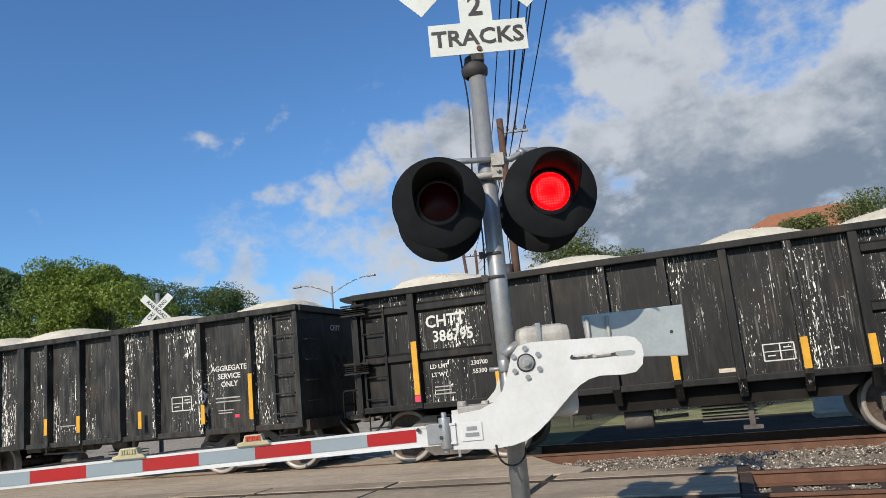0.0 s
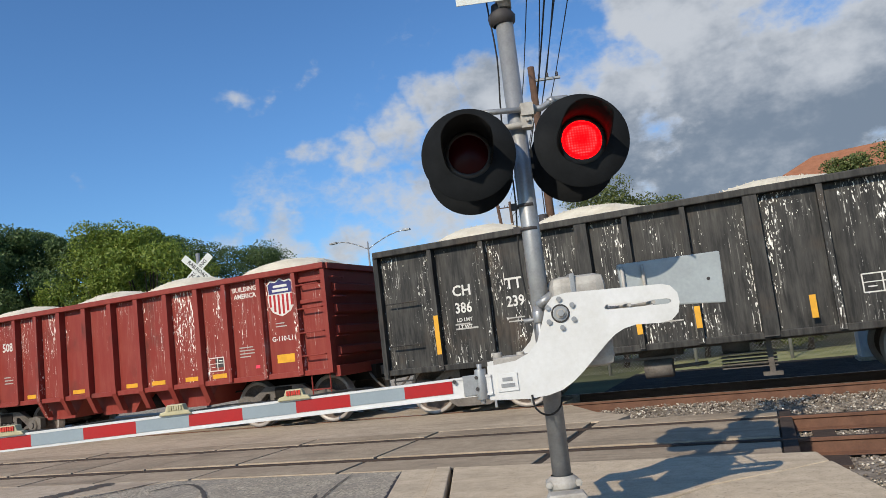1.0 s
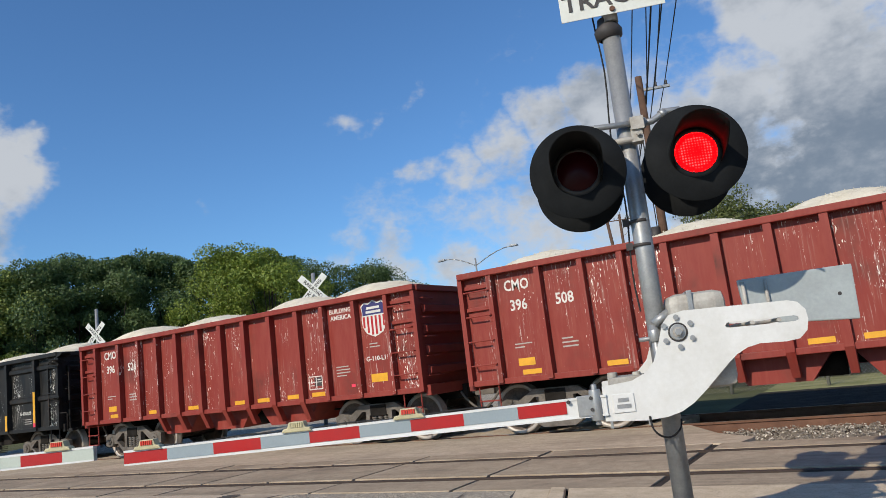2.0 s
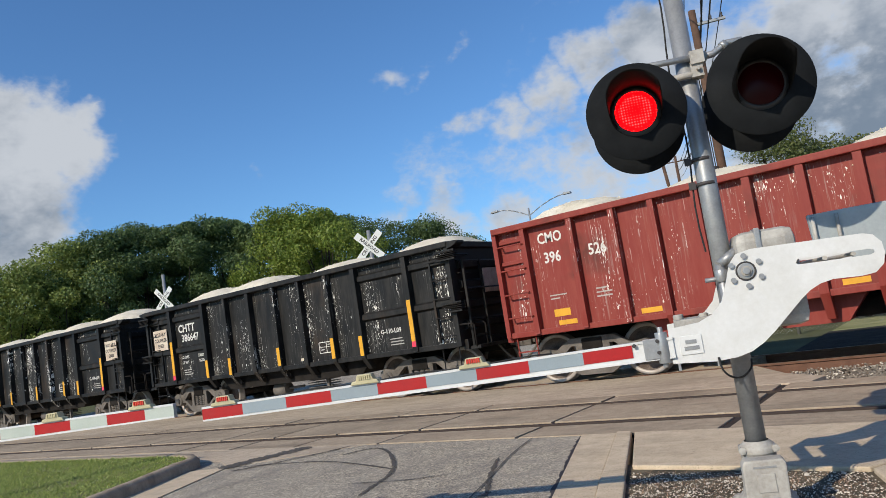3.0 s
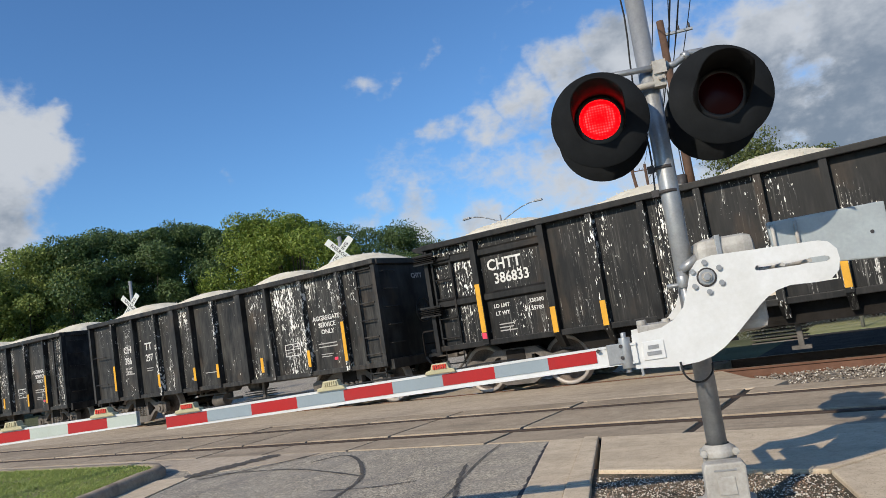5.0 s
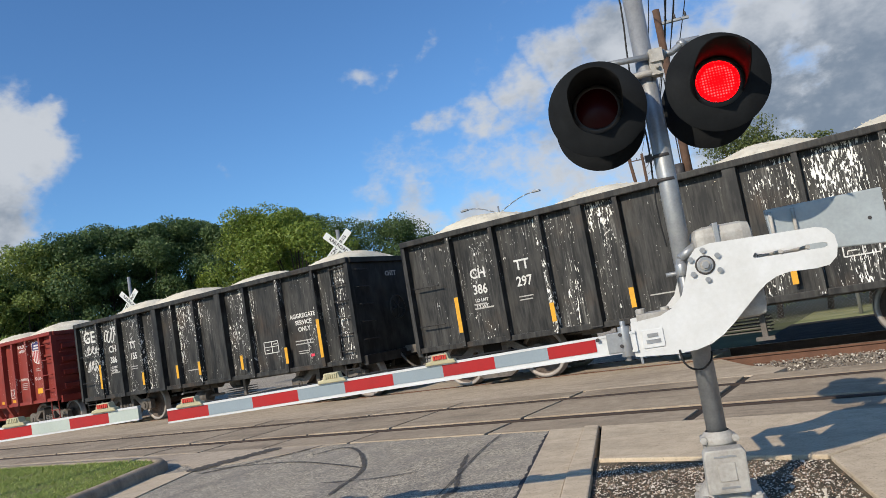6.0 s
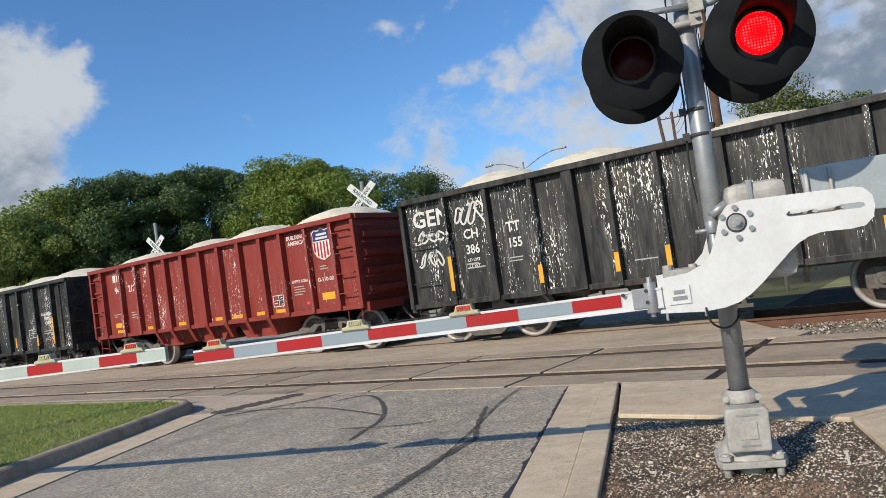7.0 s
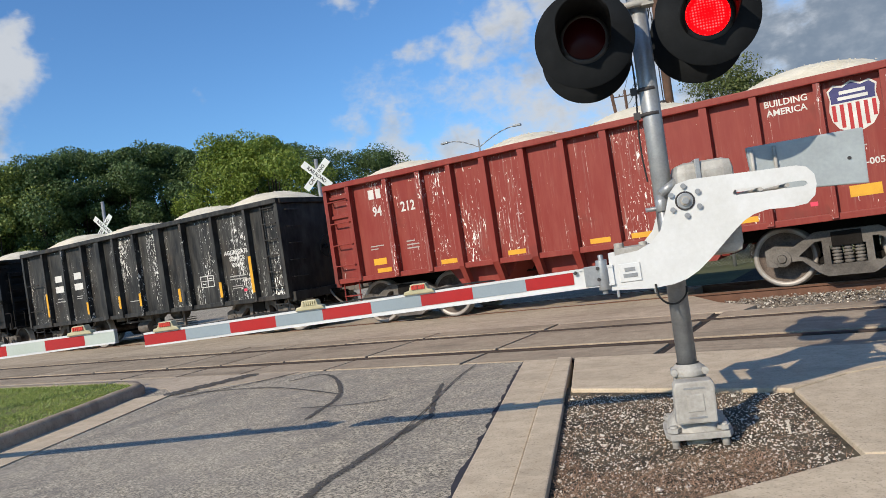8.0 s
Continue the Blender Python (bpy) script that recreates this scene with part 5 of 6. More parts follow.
def tape(car, x, z0, z1, w=0.075, y=RIB, lean=0.0):
    shaped("reflector_strip", M_YELLOW, car, lambda bm: slab(bm, [(x - w / 2, z0), (x + w / 2, z0), (x + w / 2 - lean, z1), (x - w / 2 - lean, z1)], -y - 0.005, -y + 0.002, UPRIGHT), "yellow reflective strip")


def frame_box(car, x, z, w, h):
    """A stencilled data box: a white frame and a filled corner."""
    t = 0.018
    for a, b, c, d in ((x, z + h / 2, w, t), (x, z - h / 2, w, t), (x - w / 2, z, t, h), (x + w / 2, z, t, h), (x + 0.02, z, t, h), (x, z + h * 0.05, w, t * 0.7), (x - w * 0.25, z - h * 0.2, w * 0.25, t), (x + w * 0.28, z + h * 0.25, w * 0.25, t)):
        bar(car, a, b, c, d, name="data_box")


def build_wagons():
    t2_ribs = [(1.09, 0.09, 0), (2.06, 0.09, 0), (3.04, 0.09, 0), (3.79, 0.22, 0), (4.5, 0.09, 0), (5.38, 0.09, 0), (6.35, 0.22, 0), (7.28, 0.09, 0), (8.4, 0.09, 0), (9.53, 0.09, 0)]
    t1_ribs = [(1.10, 0.13, 0), (2.55, 0.13, 1), (3.48, 0.12, 1), (4.40, 0.12, 1), (5.32, 0.12, 1), (6.22, 0.12, 1), (7.12, 0.12, 1), (7.98, 0.13, 1), (9.43, 0.13, 0)]
    t3_ribs = [(0.62, 0.11, 0), (1.58, 0.11, 0), (2.38, 0.11, 0), (3.08, 0.11, 1), (3.81, 0.13, 1), (4.6, 0.13, 1), (5.36, 0.13, 1), (6.12, 0.13, 1), (6.92, 0.13, 1), (7.73, 0.13, 1), (8.45, 0.11, 0), (9.30, 0.10, 0), (10.12, 0.10, 0)]
    t1 = gondola("bathtub", 10.57, t1_ribs, M_BLACK, 0.98, "black steel gondola with wide end bays and yellow strips")
    t2 = gondola("ribbed", 10.57, t2_ribs, M_GREY, 0.84, "weathered black ribbed gondola with a side ladder")
    t3 = gondola("hopper", 10.80, t3_ribs, M_RED, 1.00, "faded red gondola with sloping bays and shield emblem")
    # beams across the wide end bays of the black gondola
    for a, b in ((0.08, 1.03), (1.18, 2.47), (8.06, 9.35), (9.5, 10.49)):
        for z in (2.66, 1.82):
            shaped("beam", M_BLACK, t1, lambda bm: slab(bm, [(0, z - 0.09), (0.075, z - 0.05), (0.075, z + 0.05), (0, z + 0.09)], a, b, Matrix(((0, 0, 1, 0), (-1, 0, 0, -SIDE), (0, 1, 0, 0), (0, 0, 0, 1)))))
    for x, z0, z1 in ((1.10, 1.18, 2.08), (9.43, 1.12, 2.02), (2.55, 1.0, 1.45), (3.48, 1.0, 1.42), (5.32, 1.05, 1.48), (7.12, 1.05, 1.5), (7.98, 1.02, 1.45)):
        tape(t1, x, z0, z1, 0.10)
    for x in (1.10, 9.43):
        shaped("tag", M_MAGENTA, t1, lambda bm: box(bm, x - 0.05, x + 0.05, -RIB - 0.006, -RIB + 0.002, 1.06, 1.17), "magenta tag")
    ladder(t1, 0.12, 0.42, 1.05, 2.75, 5, 1.50, M_BLACK)
    ladder(t1, 10.05, 0.42, 1.05, 2.75, 5, 1.50, M_BLACK)
    for s, xe in ((-1, 0.0), (1, 10.57)):
        for y in (-1.32, -0.72, 0.1):
            shaped("end_post", M_BLACK, t1, lambda bm: box(bm, xe + s * 0.16 - 0.025, xe + s * 0.16 + 0.025, y - 0.025, y + 0.025, 0.88, 2.62))
        for z in (1.45, 2.05, 2.60):
            shaped("hand_rail", M_BLACK, t1, lambda bm: tube(bm, (xe + s * 0.16, -1.34, z), (xe + s * 0.16, 0.7, z), 0.018, seg=6))
        shaped("platform", M_BLACK, t1, lambda bm: box(bm, min(xe, xe + s * 0.35), max(xe, xe + s * 0.35), -1.4, 1.4, 0.86, 0.92))
        shaped("overhang", M_BLACK, t1, lambda bm: slab(bm, [(xe, 2.98), (xe, 2.86), (xe + s * 0.16, 2.90), (xe + s * 0.26, 2.95), (xe + s * 0.26, 3.0), (xe, 3.015)], -1.58, -1.30, UPRIGHT), "top corner reaching past the end", 0.01)
        for z in (1.72, 2.74):
            tread = shaped("corner_step", M_BLACK, t1, lambda bm: (box(bm, xe - s * 0.02 - 0.24, xe - s * 0.02 + 0.24, -1.66, -1.63, z - 0.10, z - 0.07), box(bm, xe - s * 0.02 - 0.24, xe - s * 0.02 + 0.24, -1.66, -1.63, z + 0.07, z + 0.10)), "louvred corner step")
            for i in range(4):
                shaped("slat", M_UNDER, tread, lambda bm: box(bm, xe - s * 0.02 - 0.23, xe - s * 0.02 + 0.23, -1.65, -1.50, z - 0.055 + 0.035 * i, z - 0.043 + 0.035 * i))
        def cage(bm):
            for y in (-1.52, -1.12):
                sweep(bm, [(xe + s * 0.02, y, 1.36), (xe + s * 0.30, y, 1.36), (xe + s * 0.34, y, 1.32), (xe + s * 0.34, y, 0.90)], 0.018, 6)
            tube(bm, (xe + s * 0.34, -1.52, 1.12), (xe + s * 0.34, -1.12, 1.12), 0.016, seg=6)
        shaped("step_rail", M_UNDER, t1, cage, "bent tube rail over the corner step")
        shaped("end_plate", M_CREAM if s > 0 else M_BLACK, t1, lambda bm: box(bm, xe + s * 0.10 - 0.008, xe + s * 0.10 + 0.008, -0.55, 0.05, 1.95, 2.45), "weathered plate on the wagon end")
    frame_box(t1, 6.78, 1.32, 0.42, 0.24)
    small_print(t1, 1.62, 1.28, 0.5, 3, 4)
    small_print(t1, 8.9, 1.28, 0.4, 3, 5)
    bar(t1, 6.05, 1.12, 0.26, 0.06, M_CREAM)
    for xe in (0.62, 9.30):
        a, b = (0.06, 0.56) if xe < 1 else (10.18, 10.74)
        for z in (2.74, 2.34):
            shaped("beam", M_RED, t3, lambda bm: box(bm, a, b, -SIDE - 0.05, -SIDE + 0.01, z - 0.035, z + 0.035), "", 0.008)
    # ribbed gondola
    for x, z0, z1 in ((9.53, 1.02, 1.85), (8.45, 1.0, 1.36), (3.04, 1.02, 1.35), (4.5, 1.05, 1.38), (5.38, 1.05, 1.38), (6.95, 1.02, 1.35), (1.09, 1.08, 1.75)):
        tape(t2, x, z0, z1, 0.085)
    ladder(t2, 10.02, 0.44, 0.95, 2.92, 6, 1.50, M_GREY)
    frame_box(t2, 7.85, 1.42, 0.46, 0.26)
    for i, w in enumerate(("AGGREGATE", "SERVICE", "ONLY")):
        stencil(w, 0.14, 8.97, 2.0 - 0.15 * i, t2)
    small_print(t2, 8.95, 1.45, 0.6, 2, 6, 0.035)
    small_print(t2, 8.95, 1.22, 0.5, 2, 7, 0.025)
    bar(t2, 9.12, 1.10, 0.10, 0.06, M_MAGENTA, "tag")
    small_print(t2, 1.6, 1.55, 0.42, 2, 8, 0.04)
    small_print(t2, 2.55, 1.55, 0.38, 2, 9, 0.03)
    small_print(t2, 5.0, 1.2, 0.5, 1, 10, 0.03)
    for z in (1.3, 2.05):
        shaped("grab_iron", M_GREY, t2, lambda bm: tube(bm, (0.15, -RIB, z), (0.75, -RIB, z), 0.014, seg=6))
    # red gondola
    for x in (1.2, 2.75, 4.2, 5.78, 6.5, 7.4, 8.1):
        bar(t3, x, 1.12, 0.36, 0.085, M_YELLOW, "reflector_strip")
    bar(t3, 1.12, 1.30, 0.32, 0.13, M_YELLOW, "reflector_strip")
    bar(t3, 9.72, 1.32, 0.40, 0.16, M_YELLOW, "reflector_strip")
    frame_box(t3, 8.05, 1.36, 0.36, 0.26)
    bar(t3, 8.12, 1.38, 0.20, 0.18, M_INK, "data_box", depth=0.003)
    small_print(t3, 8.85, 1.62, 0.42, 4, 12, 0.03)
    small_print(t3, 9.70, 2.0, 0.3, 2, 13, 0.03)
    small_print(t3, 2.0, 1.62, 0.34, 3, 14, 0.035)
    small_print(t3, 1.1, 1.62, 0.34, 2, 15, 0.03)
    for i, w in enumerate(("BUILDING", "AMERICA")):
        stencil(w, 0.13, 8.87, 2.76 - 0.135 * i, t3)
    shield(t3, 9.72, 2.50, 0.62, 0.74)
    for x0 in (0.1, 10.2):
        for z in (1.32, 1.75, 2.2, 2.65):
            shaped("grab_iron", M_RED, t3, lambda bm: (tube(bm, (x0, -RIB - 0.03, z), (x0 + 0.5, -RIB - 0.03, z), 0.014, seg=6), tube(bm, (x0, -SIDE, z), (x0, -RIB - 0.03, z), 0.014, seg=6), tube(bm, (x0 + 0.5, -SIDE, z), (x0 + 0.5, -RIB - 0.03, z), 0.014, seg=6)))
    bar(t3, 9.05, 1.22, 0.10, 0.06, M_MAGENTA, "tag")
    return t1, t2, t3


def shield(car, x, z, w, h):
    """Shield emblem: white edge, navy chief, red and white pales."""
    def outline(k):
        pts = [(-0.5, 0.36), (-0.36, 0.46), (-0.18, 0.42), (0.0, 0.5), (0.18, 0.42), (0.36, 0.46), (0.5, 0.36), (0.46, 0.18), (0.50, -0.02), (0.46, -0.22), (0.34, -0.38), (0.14, -0.46), (0.0, -0.5), (-0.14, -0.46), (-0.34, -0.38), (-0.46, -0.22), (-0.50, -0.02), (-0.46, 0.18)]
        return [(x + a * w * k, z + b * h * k) for a, b in pts]
    sh = shaped("shield", M_LETTER, car, lambda bm: slab(bm, outline(1.0), -SIDE - 0.004, -SIDE + 0.002, UPRIGHT), "shield emblem with navy top and red stripes")
    shaped("chief", M_NAVY, sh, lambda bm: slab(bm, [(x + a * w, z + b * h) for a, b in ((-0.44, 0.10), (0.44, 0.10), (0.44, 0.2), (0.46, 0.34), (0.35, 0.42), (0.18, 0.385), (0, 0.46), (-0.18, 0.385), (-0.35, 0.42), (-0.46, 0.34), (-0.44, 0.2))], -SIDE - 0.006, -SIDE, UPRIGHT))
    for b, ww in ((0.29, 0.52), (0.18, 0.60)):
        shaped("text_bar", M_LETTER, sh, lambda bm: box(bm, x - ww * w / 2, x + ww * w / 2, -SIDE - 0.0085, -SIDE, z + (b - 0.032) * h, z + (b + 0.032) * h))
    for i in range(6):
        a = -0.40 + i * 0.16
        lo = -0.18 - 0.27 * (1 - (abs(a) / 0.45) ** 2)
        shaped("pale", M_TAPE_R, sh, lambda bm: box(bm, x + (a - 0.04) * w, x + (a + 0.04) * w, -SIDE - 0.006, -SIDE, z + lo * h, z + 0.07 * h))


def heap(seed, length):
    """A long heap of crushed stone with three or four crowns."""
    rnd = random.Random(seed)
    crowns = [(length * (i + 0.5 + rnd.uniform(-0.12, 0.12)) / 4, rnd.uniform(0.44, 0.60), rnd.uniform(1.35, 1.75)) for i in range(4)]
    nx, ny = 90, 26
    verts, faces = [], []
    for i in range(nx + 1):
        for j in range(ny + 1):
            x, y = 0.06 + (length - 0.12) * i / nx, -1.42 + 2.84 * j / ny
            z = 2.70
            for c, h, r in crowns:
                d = math.hypot(x - c, y * 1.05) / r
                z = max(z, 2.86 + h * 0.92 - d * d * 0.80 * h)
            z = min(z, 2.74 + min(x, length - x) * 0.8)
            z = min(z, 2.86 + (1.42 - abs(y)) * 0.62)
            z += noise.noise((x * 3 + seed, y * 3, seed)) * 0.018 + rnd.uniform(-0.004, 0.004)
            verts.append((x, y, z))
    for i in range(nx):
        for j in range(ny):
            k = i * (ny + 1) + j
            faces.append((k, k + ny + 1, k + ny + 2, k + 1))
    n = len(verts)
    # loose stones on the surface
    for _ in range(1500):
        x, y, z = verts[rnd.randrange(n)]
        r = rnd.uniform(0.008, 0.02)
        k = len(verts)
        x, y = x + rnd.uniform(-0.05, 0.05), y + rnd.uniform(-0.05, 0.05)
        verts += [(x + r, y, z), (x - r * 0.5, y + r * 0.8, z), (x - r * 0.5, y - r * 0.8, z), (x, y, z + r * 1.1)]
        faces += [(k, k + 1, k + 3), (k + 1, k + 2, k + 3), (k + 2, k, k + 3)]
    ob = from_lists("stone_load", verts, faces, M_STONE)
    return tagged(ob, "heaped pale crushed limestone filling an open wagon", "gravel load", "stone loads on the train")


# left end of each wagon's body at the start, kind and painted numbers
WAGONS = [(-5.98, 1, "a"), (-17.74, 2, "b"), (-29.64, 3, "c"), (-41.48, 3, "d"), (-53.15, 1, "e"), (-65.13, 1, "f"),
          (-77.0, 2, "g"), (-89.07, 2, "h"), (-101.21, 3, "i"), (-113.19, 2, "j"), (-125.2, 1, "k")]
TRAVEL = [(0.0, 0.0), (0.5, 5.75), (1.0, 11.47), (1.5, 17.16), (2.0, 22.85), (2.5, 28.54), (3.0, 34.22), (3.5, 39.90), (4.0, 45.57), (4.5, 51.25), (5.0, 56.93), (5.5, 62.62), (6.0, 68.30), (6.5, 74.0), (7.0, 79.68), (7.5, 85.34), (8.0, 91.0)]


def travelled(t):
    for (a, s), (b, e) in zip(TRAVEL, TRAVEL[1:]):
        if t <= b:
            return s + (e - s) * (t - a) / (b - a)
    return TRAVEL[-1][1]


def number_wagon(car, tag):
    if tag in "bgh":
        for i, (x, w) in enumerate(((1.57, "CH"), (2.52, "TT"))):
            stencil(w, 0.26, x, 2.12, car, squeeze=0.95)
        stencil("386", 0.25, 1.57, 1.82, car, squeeze=0.85)
        stencil({"b": "239", "g": "297", "h": "155"}[tag], 0.25, 2.52, 1.82, car, squeeze=0.85)
        stencil("LD LMT", 0.085, 1.57, 1.62, car)
        stencil("LT WT", 0.085, 1.57, 1.50, car)
        stencil("CHTT", 0.15, 0, 0, car).matrix_basis = Matrix.Translation((10.60, -0.15, 2.62)) @ Matrix.Rotation(math.pi / 2, 4, "Z") @ UPM
    if tag == "j":
        for x in (1.57, 2.52):
            bar(car, x, 2.12, 0.34, 0.18)
            bar(car, x, 1.82, 0.40, 0.18)
    if tag in "aef":
        stencil("CHTT", 0.29, 1.66, 2.38, car, squeeze=0.95)
        stencil({"a": "386795", "e": "386647", "f": "386833"}[tag], 0.27, 1.78, 2.12, car, squeeze=0.92)
        for i, (w, v) in enumerate((("LD LMT", {"a": "230700", "e": "230300", "f": "230300"}[tag]), ("LT WT", {"a": "55300", "e": "55700", "f": "55700"}[tag]))):
            stencil(w, 0.10, 1.48, 1.62 - 0.14 * i, car)
            stencil(v, 0.10, 2.20, 1.62 - 0.14 * i, car)
        stencil("G-110-L09", 0.13, 8.75, 1.45, car)
    if tag == "e":
        coupler_sign(car, 0.58, 2.18)
    if tag == "f":
        coupler_sign(car, 10.0, 2.18)
    if tag in "cd":
        stencil("CMO", 0.27, 1.10, 2.66, car, squeeze=0.8)
        stencil("396", 0.27, 1.10, 2.30, car, squeeze=0.85)
        stencil({"c": "508", "d": "526"}[tag], 0.27, 1.98, 2.30, car, squeeze=0.85)
    if tag in "cdi":
        stencil("G-110-005" if tag == "i" else "G-110-L11", 0.13, 9.72, 1.70, car)
    if tag == "i":
        stencil("EMPTY LOAD", 0.095, 8.87, 1.74, car)
        bar(car, 1.12, 2.66, 0.14, 0.19)
        bar(car, 1.30, 2.66, 0.12, 0.19)
        stencil("94", 0.27, 1.22, 2.30, car, squeeze=0.85)
        stencil("212", 0.27, 1.98, 2.30, car, squeeze=0.85)
    if tag == "h":
        stencil("GEN", 0.46, 0.68, 2.56, car, squeeze=1.05)
        scrawl(car, 0.60, 2.20, 0.70, 0.30, 34)
        scrawl(car, 1.60, 2.52, 0.70, 0.45, 32)
        scrawl(car, 0.55, 1.75, 0.55, 0.3, 33)


def coupler_sign(car, x, z):
    sg = bar(car, x, z, 0.62, 0.56, M_CREAM, "coupler_sign", RIB - 0.06, 0.02)
    tagged(sg, "rusty cream coupler sign with dark words")
    for i, w in enumerate(("ROTARY", "COUPLER", "END")):
        lettering(w, 0.135, Matrix.Translation((x, -RIB + 0.06 - 0.022, z + 0.15 - 0.155 * i)) @ UPM, M_INK, sg, "stencil")


def scrawl(car, x, z, w, h, seed):
    """A sprayed squiggle in white."""
    rnd = random.Random(seed)
    bm = bmesh.new()
    for k in range(4):
        cx = x - w / 2 + w * (k + 0.5) / 4
        a0, rx, rz = rnd.uniform(0, 6), w * rnd.uniform(0.10, 0.2), h * rnd.uniform(0.25, 0.5)
        prev = None
        for i in range(15):
            a = a0 + i * 0.38
            p = (cx + rx * math.cos(a) * (1 + 0.3 * math.sin(a * 2 + k)), z + rz * math.sin(a * 1.15 + k))
            if prev:
                d = Vector((p[0] - prev[0], p[1] - prev[1])).normalized() * 0.02
                vs = [bm.verts.new((q[0] + s * -d.y, -SIDE - 0.004, q[1] + s * d.x)) for q in (prev, p) for s in (-1, 1)]
                bm.faces.new((vs[0], vs[1], vs[3], vs[2]))
            prev = p
    part("sprayed_tag", bm, M_LETTER, car, "white sprayed squiggle")


PROTO = dict(zip((1, 2, 3), build_wagons()))
LOADS = [heap(s, 10.57) for s in (1, 2, 3)]
TRAIN = []
used = set()
for n, (x0, kind, tag) in enumerate(WAGONS):
    if kind in used:
        car = copy_thing(PROTO[kind], pose(x0, TRAIN_Y, 0))
    else:
        car = PROTO[kind]
        car.matrix_basis = pose(x0, TRAIN_Y, 0)
    used.add(kind)
    TRAIN.append((car, x0, tag))
for car, x0, tag in TRAIN:
    number_wagon(car, tag)
FREIGHT = []
for n, (x0, kind, tag) in enumerate(WAGONS):
    ld = LOADS[n] if n < 3 else copy_thing(LOADS[n % 3], pose(x0, TRAIN_Y, 0))
    ld.matrix_basis = pose(x0 + 0.08 * (kind == 3), TRAIN_Y, 0)
    FREIGHT.append((ld, x0 + 0.08 * (kind == 3)))


# ---- beyond the tracks ----
def make_tree(name, x, y, height, spread, leaf, seed, count, leaf_size, label, trunk=0.28, low=0.18, group="trees behind the train"):
    """Trunk and limbs, with a crown of leaf sprays gathered in uneven clumps."""
    rnd = random.Random(seed)
    t = thing(name, pose(x, y, -0.26), label, "tree" if height > 4 else "bush", group)
    bm = bmesh.new()
    fork = height * (low + 0.12)
    tube(bm, (0, 0, 0), (0.1, 0.05, fork), trunk, trunk * 0.7, 9)
    clumps = []
    n_cl = int((34 if height > 8 else 64) + spread * 8)
    for i in range(n_cl):
        a, u = rnd.uniform(0, 2 * math.pi), rnd.random()
        h = low + (1 - low) * (0.08 + 0.86 * rnd.random())
        f = (h - low) / (1 - low)
        rad = spread * (0.45 + 0.75 * math.sin(math.pi * min(1.0, 0.18 + 0.80 * f)) ** 0.8) * math.sqrt(u) * rnd.uniform(0.7, 1.08)
        if f > 0.8:
            rad *= 0.65
        clumps.append((Vector((rad * math.cos(a), rad * math.sin(a), h * height * 0.97)), rnd.uniform(0.20, 0.34) * spread))
    for c, r in clumps[::3]:
        mid = Vector((c.x * 0.4, c.y * 0.4, fork + (c.z - fork) * 0.45))
        tube(bm, (0.1, 0.05, fork * 0.9), mid, trunk * 0.4, trunk * 0.22, 6, False)
        tube(bm, mid, c, trunk * 0.22, 0.02, 5, False)
    part("trunk", bm, M_BARK, t)
    rs = np.random.RandomState(seed)
    per = count // n_cl
    verts, faces = [], []
    for c, r in clumps:
        d = rs.normal(size=(per, 3))
        d /= np.linalg.norm(d, axis=1)[:, None]
        rr = r * (0.35 + 0.7 * rs.random_sample(per) ** 0.5)
        P = np.array(c) + d * rr[:, None] * np.array([1.0, 1.0, 0.72])
        A = rs.normal(size=(per, 3))
        A /= np.linalg.norm(A, axis=1)[:, None]
        N = d + rs.normal(size=(per, 3)) * 0.55
        B = np.cross(N, A)
        B /= np.linalg.norm(B, axis=1)[:, None] + 1e-9
        s = leaf_size * rs.uniform(0.5, 1.25, per)[:, None]
        for p, a, b in zip(P, A * s, B * s * 0.62):
            k = len(verts)
            verts += [tuple(p - a), tuple(p + b * 0.9 - a * 0.1), tuple(p + a), tuple(p - b)]
            faces.append((k, k + 1, k + 2, k + 3))
    cr = from_lists("crown", verts, faces, leaf, t)
    return t


